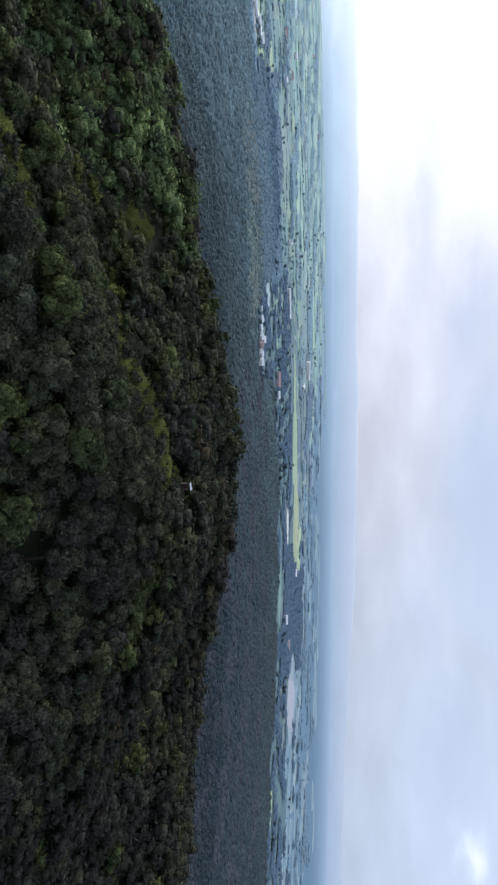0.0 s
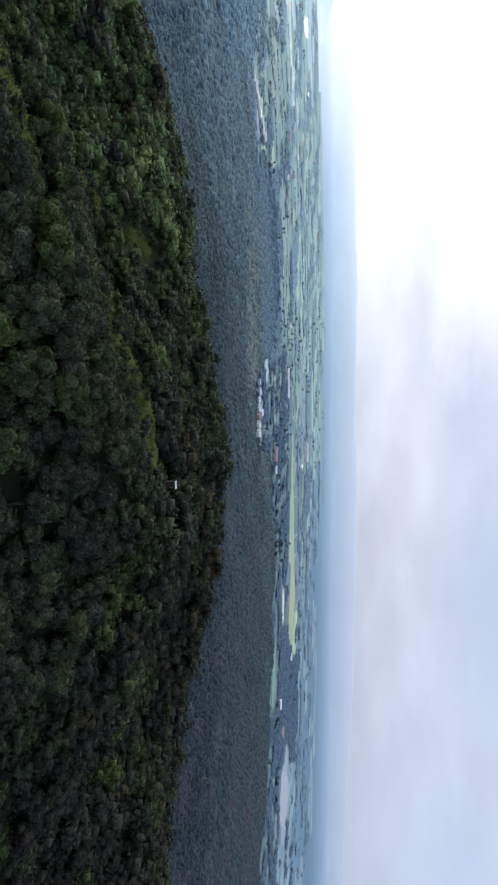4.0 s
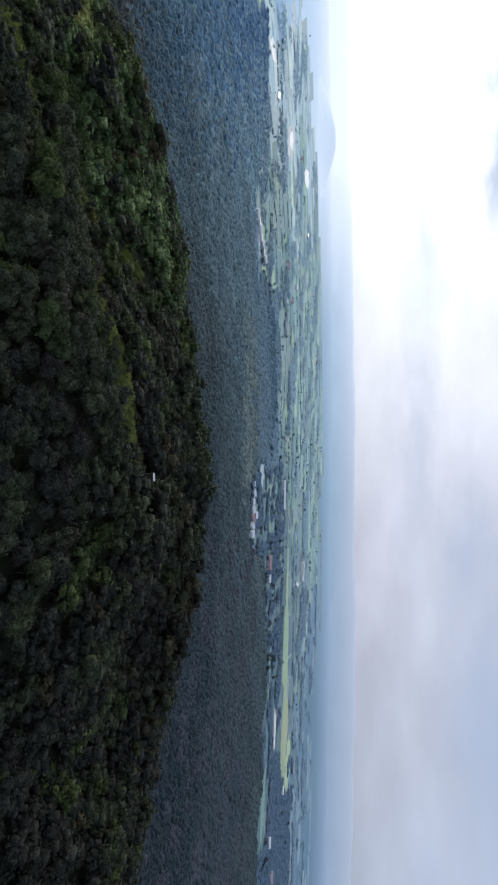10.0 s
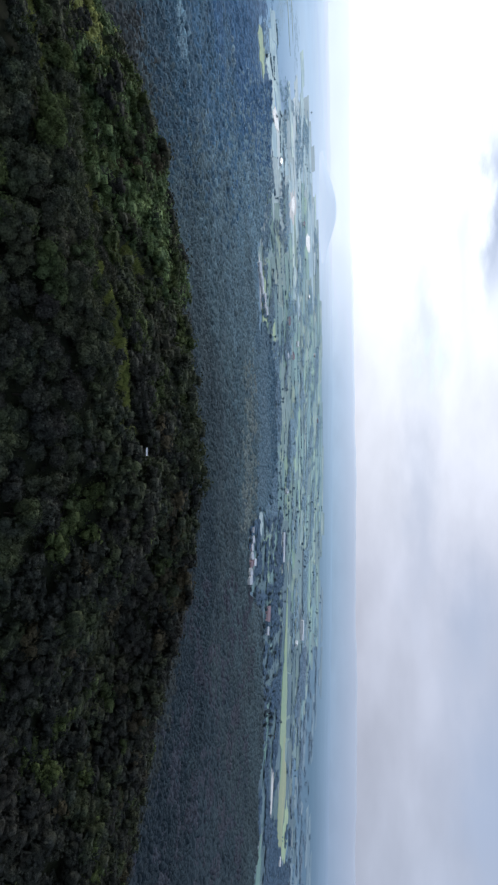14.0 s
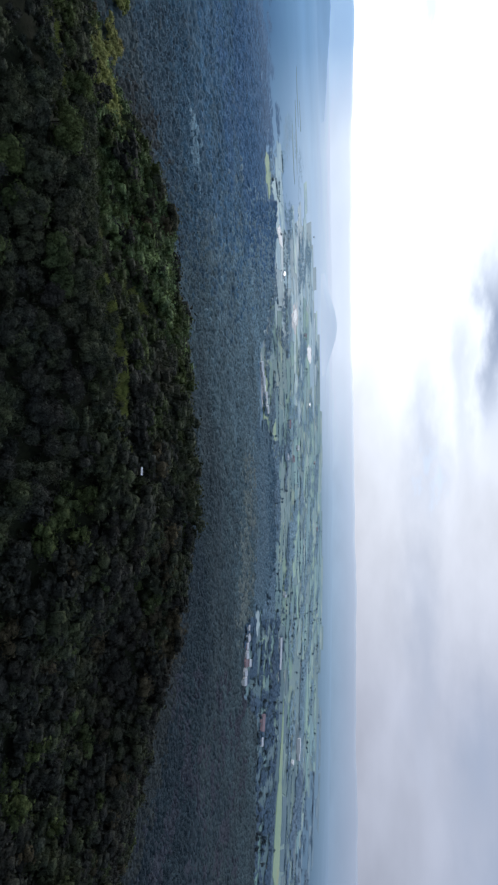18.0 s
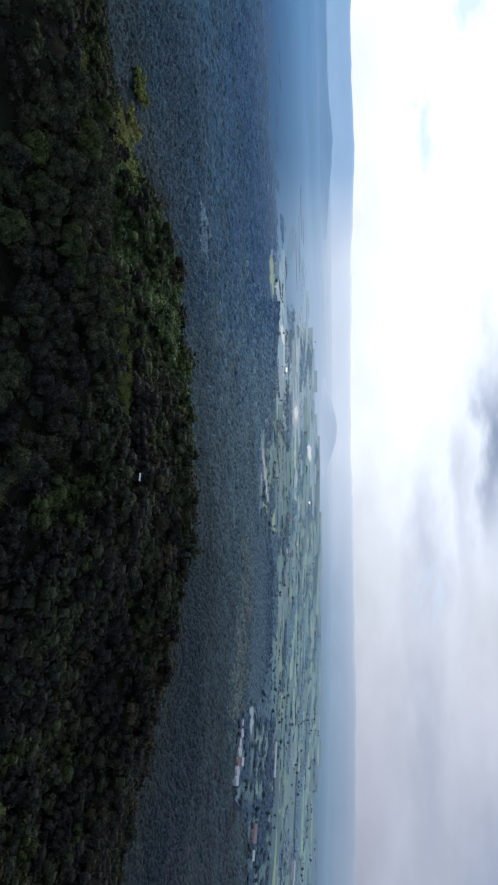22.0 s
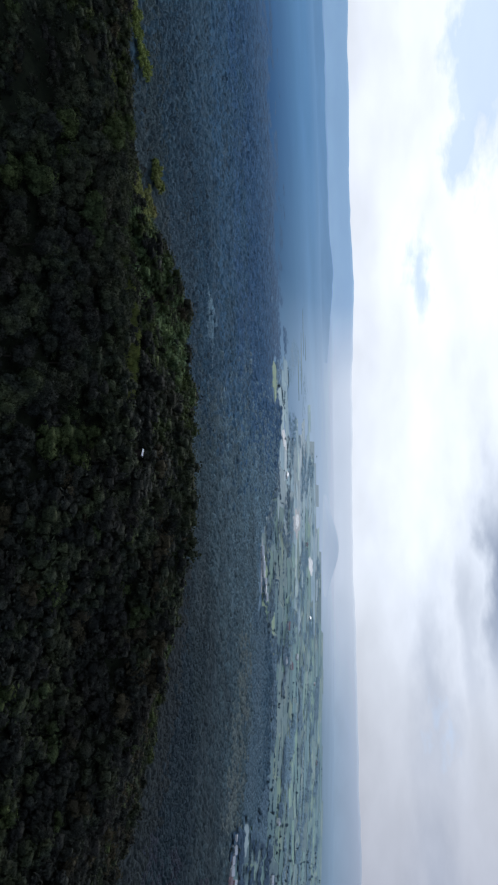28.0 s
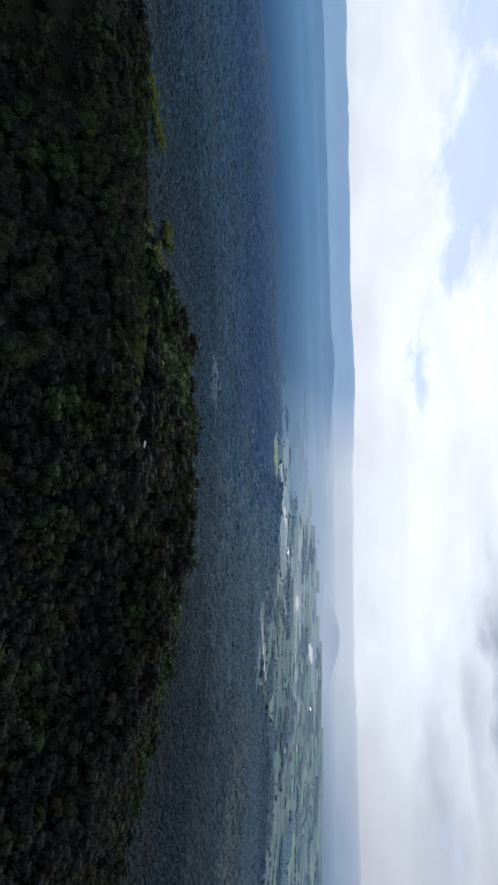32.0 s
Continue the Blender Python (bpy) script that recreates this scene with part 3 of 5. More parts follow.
# ---- ground: one sheet, rings that widen outwards ----
def build_ground():
    radii = np.concatenate([np.arange(0, 620, 7.0), np.geomspace(620, 4700, 60)])
    turns = np.linspace(0, 2 * np.pi, 181)[:-1]
    cx, cy = 0.0, 190.0
    rr, tt = np.meshgrid(radii, turns, indexing="ij")
    x, y = cx + rr * np.cos(tt), cy + rr * np.sin(tt)
    z = land(x, y)
    z += np.where(rr < 400, 0.5 * np.sin(x * 0.31 + 2 * np.sin(y * 0.17)) * np.sin(y * 0.27), 0)
    n, k = rr.shape
    i, j = np.meshgrid(np.arange(n - 1), np.arange(k), indexing="ij")
    j2 = (j + 1) % k
    quads = np.stack([i * k + j, (i + 1) * k + j, (i + 1) * k + j2, i * k + j2], -1).reshape(-1, 4)
    verts = np.stack([x, y, z], -1).reshape(-1, 3)
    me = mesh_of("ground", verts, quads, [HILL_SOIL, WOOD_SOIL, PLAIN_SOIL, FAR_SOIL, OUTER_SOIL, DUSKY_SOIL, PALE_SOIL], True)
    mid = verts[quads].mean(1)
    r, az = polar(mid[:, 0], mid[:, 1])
    # soil by zone, with painted haze and shade by distance and bearing
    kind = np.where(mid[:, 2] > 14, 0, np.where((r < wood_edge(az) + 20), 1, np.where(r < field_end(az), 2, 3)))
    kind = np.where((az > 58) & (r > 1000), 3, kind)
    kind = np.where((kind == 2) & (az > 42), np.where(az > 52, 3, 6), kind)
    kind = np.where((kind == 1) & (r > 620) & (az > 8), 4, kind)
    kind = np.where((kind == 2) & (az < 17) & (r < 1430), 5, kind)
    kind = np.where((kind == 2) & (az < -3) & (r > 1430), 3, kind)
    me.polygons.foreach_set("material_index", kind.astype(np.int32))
    tagged(new("ground", me), "wooded hill rising from a wide plain of woods and fields", "ground", kind="structure")


build_ground()


# ---- far ridges ----
def build_ridge(name, r, az0, az1, base, peaks, rough, material_, seed):
    """A long ridge along a ring: the sum of the peaks (bearing, height, half width), roughened, with slopes on both sides."""
    g = np.random.default_rng(seed)
    az = np.linspace(az0, az1, 260)
    h = np.full_like(az, base)
    for a, hh, w in peaks:
        h += hh * np.exp(-0.5 * ((az - a) / w) ** 2)
    for k in range(1, 15):
        h += rough / k ** 0.85 * np.sin(az * 0.23 * k * 1.7 + g.uniform(0, 6.3))
    fade = np.clip(np.minimum(az - az0, az1 - az) / 4, 0, 1)
    h = np.maximum(h * fade, 0.5) if base > 50 else h * fade - 12
    rows = []
    for off, part_ in ((-360, -0.02), (-240, 0.22), (-130, 0.55), (-50, 0.88), (0, 1.0), (60, 0.85), (120, 0.4)):
        wob = 5 * np.sin(az * 0.7 + off)
        rr = r + off + wob
        rows.append(np.stack([MID[0] - rr * np.sin(np.radians(az)), MID[1] + rr * np.cos(np.radians(az)), h * part_ - (2 if part_ < 0 else 0)], -1))
    v = np.stack(rows)
    n, k = v.shape[:2]
    i, j = np.meshgrid(np.arange(n - 1), np.arange(k - 1), indexing="ij")
    quads = np.stack([i * k + j, i * k + j + 1, (i + 1) * k + j + 1, (i + 1) * k + j], -1).reshape(-1, 4)
    me = mesh_of(name, v.reshape(-1, 3), quads, material_, True)
    return tagged(new(name, me), "pale blue wooded ridge in distant haze", "hills", kind="structure")


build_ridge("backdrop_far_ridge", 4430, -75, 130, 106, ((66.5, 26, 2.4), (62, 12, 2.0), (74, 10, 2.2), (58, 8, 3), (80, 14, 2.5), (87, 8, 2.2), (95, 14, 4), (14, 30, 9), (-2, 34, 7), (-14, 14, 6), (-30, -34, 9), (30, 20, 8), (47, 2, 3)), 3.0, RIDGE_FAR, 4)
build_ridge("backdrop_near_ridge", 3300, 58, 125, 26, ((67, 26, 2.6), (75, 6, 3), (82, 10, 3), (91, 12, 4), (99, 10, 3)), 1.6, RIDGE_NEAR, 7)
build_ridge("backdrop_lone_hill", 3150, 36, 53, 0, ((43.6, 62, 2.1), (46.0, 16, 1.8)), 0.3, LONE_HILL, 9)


# ---- foliage ----
def ball_quads(step):
    """A cube drawn out to a ball: 6 faces (step 1) or 24 (step 2)."""
    bm = bmesh.new()
    bmesh.ops.create_cube(bm, size=2)
    if step == 2:
        bmesh.ops.subdivide_edges(bm, edges=bm.edges[:], cuts=1, use_grid_fill=True)
    v = np.array([p.co[:] for p in bm.verts])
    v /= np.linalg.norm(v, axis=1)[:, None]
    q = np.array([[p.index for p in f.verts] for f in bm.faces])
    bm.free()
    return v, q


BALL1, BALL2 = ball_quads(1), ball_quads(2)


def leaves(g, centre, radius, count, size, upward=0.25):
    """Leaf sprays round a clump: count quads, pointing outwards."""
    d = g.normal(size=(count, 3))
    d[:, 2] += upward
    d /= np.linalg.norm(d, axis=1)[:, None]
    p = centre + d * radius * g.uniform(0.7, 1.1, (count, 1))
    n = d + 0.5 * g.normal(size=(count, 3))
    n /= np.linalg.norm(n, axis=1)[:, None]
    a = np.cross(n, g.normal(size=(count, 3)))
    a /= np.linalg.norm(a, axis=1)[:, None]
    b = np.cross(n, a)
    s = size * g.uniform(0.55, 1.35, (count, 1))
    a, b = a * s, b * s * 0.6
    v = np.stack([p - a, p - b + 0.1 * a, p + a * 1.1, p + b], 1).reshape(-1, 3)
    return v, np.arange(count * 4).reshape(-1, 4)


def crown(g, rx, rz, lumps, per, leaf, ball, flat=0.35):
    """A crown round the origin: clumps with a dark core, each wrapped in leaf sprays."""
    vs, qs, n = [], [], 0
    for i in range(lumps):
        d = g.normal(size=3)
        d[2] = abs(d[2]) * 0.9 - flat * 0.5
        d /= np.linalg.norm(d)
        c = d * (rx * 0.62, rx * 0.62, rz * 0.62) * g.uniform(0.55, 1.1)
        if lumps == 1:
            c = c * 0
        rl = rx * g.uniform(0.34, 0.52) if lumps > 1 else rx
        rl3 = np.array((rl, rl, min(rl, rl * rz / rx * 1.1)))
        bv, bq = ball
        v = c + bv * rl3 * 0.72 * g.uniform(0.75, 1.12, (len(bv), 1))
        vs.append(v), qs.append(bq + n)
        n += len(v)
        lv, lq = leaves(g, np.zeros(3), 1.0, per, leaf / rl)
        vs.append(c + lv * rl3), qs.append(lq + n)
        n += len(lv)
    return np.concatenate(vs), np.concatenate(qs)


def scatter(name, spots, templates, material_, label, category, group=""):
    """Many crowns of the given templates in one mesh. spots: rows x, y, z, scale, turn, squash."""
    vs, qs, n = [], [], 0
    for k, (v, q) in enumerate(templates):
        rows = spots[k::len(templates)]
        if not len(rows):
            continue
        c, s = np.cos(rows[:, 4])[:, None], np.sin(rows[:, 4])[:, None]
        x = (v[None, :, 0] * c - v[None, :, 1] * s) * rows[:, 3:4] + rows[:, 0:1]
        y = (v[None, :, 0] * s + v[None, :, 1] * c) * rows[:, 3:4] + rows[:, 1:2]
        z = v[None, :, 2] * rows[:, 3:4] * rows[:, 5:6] + rows[:, 2:3]
        vs.append(np.stack([x, y, z], -1).reshape(-1, 3))
        qs.append((q[None] + (np.arange(len(rows)) * len(v))[:, None, None] + n).reshape(-1, 4))
        n += len(rows) * len(v)
    me = mesh_of(name, np.concatenate(vs), np.concatenate(qs), material_, True)
    return tagged(new(name, me), label, category, group, "stuff")


def jittered(x0, x1, y0, y1, step, jit=0.42):
    gx, gy = np.meshgrid(np.arange(x0, x1, step), np.arange(y0, y1, step * 0.87))
    gx = gx + (np.arange(gx.shape[0]) % 2)[:, None] * step / 2
    gx = gx + rng.uniform(-jit, jit, gx.shape) * step
    gy = gy + rng.uniform(-jit, jit, gy.shape) * step
    return gx.ravel(), gy.ravel()


def waves(x, y, size, seed):
    """Smooth patches between about -1 and 1."""
    g = np.random.default_rng(seed)
    out = 0 * x
    for k in range(5):
        a, f = g.uniform(0, 6.28), g.uniform(0.6, 1.7) / size
        out = out + np.sin((x * math.cos(a) + y * math.sin(a)) * f * 6.28 + g.uniform(0, 6.28))
    return out / 2.6


RIDGE = ((-24, 144), (-16, 150), (-9, 156), (-3, 162), (4, 172), (10, 185))
GLADE = ((-54, 94), (-46, 99), (-40, 106))
SPUR_GLADE = ((-70, 196), (-64, 206))
CRESTS = ((RIDGE[0], (-33, 158), (-45, 177)), ((-73, 178), (-65, 185), (-62, 193), (-66, 204)), (GLADE[-1], (-36, 118), (-32, 132), RIDGE[0]), RIDGE)      # lines of low bright shrubs
HUT = (13.0, 194.0)


def off_ridge(x, y, lines=(RIDGE, GLADE, SPUR_GLADE)):
    best = np.full(np.shape(x), 1e9)
    for (ax, ay), (bx, by) in (pair for line in lines for pair in zip(line, line[1:])):
        t = np.clip(((x - ax) * (bx - ax) + (y - ay) * (by - ay)) / ((bx - ax) ** 2 + (by - ay) ** 2), 0, 1)
        best = np.minimum(best, np.hypot(x - ax - t * (bx - ax), y - ay - t * (by - ay)))
    return best


def build_trunk(g, tall, limbs):
    bm = bmesh.new()

    def tube(a, b, ra, rb):
        way = (b - a).normalized()
        side = way.cross(Vector((0.3, 0.9, 0.1))).normalized()
        other = way.cross(side)
        ring = []
        for p, r in ((a, ra), ((a + b) / 2 + side * ra * 0.4, (ra + rb) / 2), (b, rb)):
            ring.append([bm.verts.new(p + (side * math.cos(k * 1.0472) + other * math.sin(k * 1.0472)) * r) for k in range(6)])
        for lo, hi in zip(ring, ring[1:]):
            for k in range(6):
                bm.faces.new((lo[k], lo[(k + 1) % 6], hi[(k + 1) % 6], hi[k]))
        bm.faces.new(ring[-1])

    fork = Vector((g.uniform(-0.2, 0.2), g.uniform(-0.2, 0.2), tall * 0.5))
    tube(Vector((0, 0, -1.0)), fork, 0.22, 0.14)
    for k in range(limbs):
        a = k * 6.283 / limbs + g.uniform(-0.4, 0.4)
        tube(fork, fork + Vector((math.cos(a) * tall * 0.28, math.sin(a) * tall * 0.28, tall * g.uniform(0.22, 0.4))), 0.10, 0.03)
    return bm


def tree_kinds(count, lumps, per, leaf, materials, name, label, seed, tall=6.0, radius=3.2):
    """Master trees, each an Empty at its foot with a trunk and a crown."""
    made = []
    g = np.random.default_rng(seed)
    for i in range(count):
        foot = new(name)
        tagged(foot, label[i % len(label)], "tree", "trees")
        part("trunk", build_trunk(g, tall, 4), BARK, foot)
        rx = radius * g.uniform(0.85, 1.2)
        v, q = crown(g, rx, rx * g.uniform(0.75, 1.0), lumps, per, leaf, BALL2)
        v = v + (0, 0, tall - rx * 0.75)
        me = mesh_of("crown", v, q, materials[i % len(materials)], True)
        ob = new("crown", me)
        ob.parent = foot
        made.append(foot)
    return made


def plant(masters, rows, group):
    """Stands a copy of a master tree at each row: x, y, z, scale, turn, squash."""
    for k, (x, y, z, s, turn, sq) in enumerate(rows):
        src = masters[k % len(masters)]
        m = Matrix.LocRotScale((x, y, z), Euler((rng.uniform(-0.06, 0.06), rng.uniform(-0.06, 0.06), turn)), (s, s, s * sq))
        if k < len(masters):
            src.matrix_basis = m
            tagged(src, group=group)
        else:
            tagged(copy_thing(src, Matrix()), group=group).matrix_basis = m


def rows_at(x, y, lift, lo, hi, sq=(0.8, 1.2)):
    n = len(x)
    return np.stack([x, y, land(x, y) + lift, rng.uniform(lo, hi, n), rng.uniform(0, 6.28, n), rng.uniform(*sq, n)], -1)


# hill wood: single trees on the part of the top that lies nearest, joined wood on the rest
hx, hy = jittered(-330, 330, 10, 440, 5.7)
hz = land(hx, hy)
keep = (hz > np.where(hx < -220, 9.5, 13)) & (off_ridge(hx, hy) > 4.0) & (np.hypot(hx - HUT[0], hy - HUT[1]) > 6.5) & (off_ridge(hx, hy, ((HUT, (25.0, 182.0)),)) > 4.5)
hx, hy, hz = hx[keep], hy[keep], hz[keep]
single = (hx > -62) & (hx < 72) & (hy > 92) & (hy < 154) & (np.abs(hx + (hy - 92) * 0.1 - 4) < 62)
MASTERS = tree_kinds(10, 14, 58, 0.295, (LEAF, LEAF_DEEP, LEAF, LEAF_FRESH_LIT, LEAF, LEAF_DEEP, LEAF, LEAF, LEAF_DEEP, LEAF),
                     "hill_tree", ("broad dark green forest tree on the hilltop", "deep green bushy tree in dense hill wood"), 3)


def low_by_crest(x, y):
    """Trees stay low in front of the grassy crest."""
    near = np.minimum(off_ridge(x, y), off_ridge(x + 3, y + 9))
    return np.clip(0.42 + near / 22, 0.42, 1.0)


rows = rows_at(hx[single], hy[single], -0.5, 0.85, 1.5)
rows[:, 3] *= low_by_crest(hx[single], hy[single])
rows = rows[rng.permutation(len(rows))]
# darker-leaved trees to the east, in place of shade there
east = rows[:, 0] + rng.normal(0, 18, len(rows)) > 18
plant([MASTERS[k] for k in (1, 5, 8, 0, 9)], rows[east], "trees on the hilltop")
plant([MASTERS[k] for k in (2, 3, 4, 6, 7)], rows[~east], "trees on the hilltop")

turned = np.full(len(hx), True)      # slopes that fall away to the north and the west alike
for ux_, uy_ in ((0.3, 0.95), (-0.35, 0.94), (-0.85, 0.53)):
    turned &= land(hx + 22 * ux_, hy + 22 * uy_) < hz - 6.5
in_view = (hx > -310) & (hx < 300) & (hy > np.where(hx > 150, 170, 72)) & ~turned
rest = ~single & in_view
g6 = np.random.default_rng(21)
LOD_BROAD = [crown(g6, 3.4 * g6.uniform(0.85, 1.2), 2.8, 8, 18, 0.32, BALL1, 0.8) for _ in range(7)]
LOD = [crown(g6, 3.4 * g6.uniform(0.85, 1.2), 2.8, 7, 18, 0.36, BALL1, 0.8) for _ in range(9)]
fx, fy = hx[rest], hy[rest]
# dark leaves grow likelier eastwards: shade put into the colour
pick = waves(fx, fy, 60, 5) + np.clip((fx - 10) / 90, -0.5, 0.7) + rng.uniform(-0.9, 0.9, len(fx))
spur = np.hypot((fx + 174 + 0.6 * (fy - 168)) / 38, (fy - 168) / 19) < rng.uniform(0.65, 1.15, len(fx))
spur |= (np.hypot((fx + 248) / 24, (fy - 226) / 48) < rng.uniform(0.5, 1.15, len(fx))) & (rng.uniform(0, 1, len(fx)) < 0.6)
dry = spur
crest_ = ~dry & (off_ridge(fx, fy, CRESTS) < rng.uniform(2.5, 7.5, len(fx)))
# likelier to the west, where brighter leaves stand in for sunlight
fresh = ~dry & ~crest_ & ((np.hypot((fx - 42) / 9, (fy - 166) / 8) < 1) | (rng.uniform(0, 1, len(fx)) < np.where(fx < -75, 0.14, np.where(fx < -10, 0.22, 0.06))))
rusty = ~dry & ~crest_ & ~fresh & (rng.uniform(0, 1, len(fx)) < np.where((fx > -10) & (fx < 60) & (fy > 225), 0.2, 0.03))
# brightened crowns in place of a sunlit patch on the far slope
lit_slope = ~dry & ~crest_ & ~fresh & ~rusty & (fx < -66 + rng.normal(0, 8, len(fx))) & (fy > 150) & (rng.uniform(0, 1, len(fx)) < 0.82)
special = dry | crest_ | fresh | rusty | lit_slope
deep = ~special & (pick > 0.25)
mid = ~special & ~deep
tall = 3.5 + 1.2 * waves(fx, fy, 35, 8) + rng.uniform(-1.5, 1.7, len(fx)) + 1.5 * np.exp(-((fx - 8) / 22) ** 2 - ((fy - 252) / 26) ** 2)
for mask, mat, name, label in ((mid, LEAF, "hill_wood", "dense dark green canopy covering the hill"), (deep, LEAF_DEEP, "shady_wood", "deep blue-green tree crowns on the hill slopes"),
                               (fresh, LEAF_FRESH_LIT, "bright_wood", "bright green crowns scattered in the hill wood"), (crest_, LEAF_CREST, "crest_shrubs", "low yellow-green shrubs along the hill spines"), (lit_slope, LEAF_SUNLIT, "lush_wood", "broad green crowns on the far slope, brightened like sunlit leaves"), (rusty, LEAF_RUSTY, "rusty_wood", "brownish crowns among the hill trees"),
                               (dry, LEAF_DRY_LIT, "dry_scrub", "sunlit yellow-green scrub and dry crowns on the hill spur")):
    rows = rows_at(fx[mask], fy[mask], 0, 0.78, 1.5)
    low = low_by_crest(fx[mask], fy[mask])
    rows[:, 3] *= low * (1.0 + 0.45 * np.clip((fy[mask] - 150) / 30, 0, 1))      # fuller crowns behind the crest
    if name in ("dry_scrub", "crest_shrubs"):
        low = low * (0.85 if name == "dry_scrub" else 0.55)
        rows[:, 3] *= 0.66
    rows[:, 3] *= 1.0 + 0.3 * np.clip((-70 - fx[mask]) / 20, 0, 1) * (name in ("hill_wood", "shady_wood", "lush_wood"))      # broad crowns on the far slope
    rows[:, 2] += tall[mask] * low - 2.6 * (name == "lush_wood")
    scatter(name, rows, LOD_BROAD if name == "lush_wood" else LOD, mat, label, "trees")
# bright trees that stand out at the western foot of the hill
for cx, cy, wide, deep_, n, mat, name, label in ((-314, 189, 11, 9, 22, LEAF_SUNNY, "yellow_trees", "rounded yellow-green trees at the hill foot"), (-270, 197, 16, 9, 16, LEAF_DRY_LIT, "dry_bushes", "dry yellowish bushes at the hill foot"),
                                                 (-336, 104, 10, 24, 34, LEAF_SUNNY, "bright_foot_trees", "sunlit green trees at the hill foot")):
    px, py = cx + rng.uniform(-wide, wide, n), cy + rng.uniform(-deep_, deep_, n)
    scatter(name, rows_at(px, py, 5.5, 0.9, 1.6), LOD, mat, label, "trees")
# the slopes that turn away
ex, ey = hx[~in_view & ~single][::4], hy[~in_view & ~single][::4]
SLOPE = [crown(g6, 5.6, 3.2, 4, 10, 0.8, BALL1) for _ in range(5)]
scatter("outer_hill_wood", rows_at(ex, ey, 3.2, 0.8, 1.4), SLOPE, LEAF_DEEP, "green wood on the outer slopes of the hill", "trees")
# low bushes that fill the gaps
bx, by = jittered(-80, 115, 60, 200, 5.8, 0.5)
ok = (land(bx, by) > 25) & (np.hypot(bx - HUT[0], by - HUT[1]) > 4)
BUSH = [crown(g6, 2.1, 1.5, 2, 14, 0.42, BALL1) for _ in range(6)]
ring = np.radians(np.linspace(-165, 10, 11))
ux, uy = jittered(25, 270, 70, 320, 7.0, 0.5)
under = (land(ux, uy) > 12) & (np.hypot(ux - HUT[0], uy - HUT[1]) > 5)
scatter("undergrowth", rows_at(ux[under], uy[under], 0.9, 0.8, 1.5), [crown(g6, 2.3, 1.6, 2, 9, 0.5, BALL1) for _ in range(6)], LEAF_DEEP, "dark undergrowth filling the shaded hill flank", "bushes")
bush_rows = np.concatenate([rows_at(bx[ok], by[ok], 1.1, 0.7, 1.4), rows_at(HUT[0] + 2.7 * np.cos(ring), HUT[1] + 2.7 * np.sin(ring), 1.5, 0.9, 1.25)])
scatter("hill_bushes", bush_rows, BUSH, LEAF, "low green bushes between the trees on the hill", "bushes")


# grass along the bare crest of the hill
def build_grass():
    pts = []
    for (ax, ay), (bx_, by_) in (pair for line in (RIDGE, GLADE, SPUR_GLADE) for pair in zip(line, line[1:])):
        n = int(math.hypot(bx_ - ax, by_ - ay) * 190)
        t = rng.uniform(0, 1, n)
        w = rng.normal(0, 2.3, n) * rng.choice((0.5, 1.0, 1.25), n)
        ln = math.hypot(bx_ - ax, by_ - ay)
        pts.append(np.stack([ax + t * (bx_ - ax) - w * (by_ - ay) / ln, ay + t * (by_ - ay) + w * (bx_ - ax) / ln], -1))
    p = np.concatenate(pts)
    z = land(p[:, 0], p[:, 1])
    n = len(p)
    a = rng.uniform(0, 6.28, n)
    h, w = rng.uniform(0.4, 1.1, n) * (1.1 + 0.5 * waves(p[:, 0], p[:, 1], 6, 44)), rng.uniform(0.1, 0.3, n)
    lean = rng.normal(0, 0.35, (n, 2))
    base = np.stack([p[:, 0], p[:, 1], z - 0.1], -1)
    side = np.stack([np.cos(a) * w, np.sin(a) * w, 0 * a], -1)
    tip = base + np.stack([lean[:, 0] * h, lean[:, 1] * h, h], -1)
    v = np.stack([base - side, base + side, tip + side * 0.5, tip - side * 0.5], 1).reshape(-1, 3)
    tagged(new("ridge_grass", mesh_of("ridge_grass", v, np.arange(4 * n).reshape(-1, 4), GRASS)), "tall yellow-green grass along the hill crest", "grass", kind="stuff")


build_grass()

# ---- woods of the plain ----
g7 = np.random.default_rng(31)


def dome(g, ball, high, sprays, size, knots=1):
    """A flattened crown or a knot of small ones, open below, with a few leaf sprays on its skin."""
    v, q = ball
    q = q[v[q].mean(1)[:, 2] > -0.5]
    if knots > 1:       # crowns that close up with their neighbours
        v = v * np.where(v[:, 2:] < 0, (1.6, 1.6, 1.0), (0.75, 0.75, 1.0))
    vs, qs, n = [], [], 0
    for k in range(knots):
        c, rad = np.zeros(3), 1.0
        if knots > 1:
            a, out = g.uniform(0, 6.28), g.uniform(0.35, 0.85)
            c, rad = np.array((math.cos(a) * out, math.sin(a) * out, g.uniform(-0.12, 0.22))), g.uniform(0.42, 0.66)
        one = c + v * (1, 1, high) * rad * g.uniform(0.75, 1.2, (len(v), 1))
        lv, lq = leaves(g, np.zeros(3), 1.0, sprays, size, 1.6)
        vs += [one, c + lv * (1, 1, high) * rad]
        qs += [q + n, lq + n + len(one)]
        n += len(one) + len(lv)
    return np.concatenate(vs), np.concatenate(qs)


WOODLET = [dome(g7, BALL1, 0.72, 2, 0.28, 4) for _ in range(9)]
BROAD = [dome(g7, BALL1, 0.5, 0, 0.3, 4) for _ in range(9)]
FLAT = [dome(g7, BALL1, 0.34, 1, 0.3, 3) for _ in range(8)]


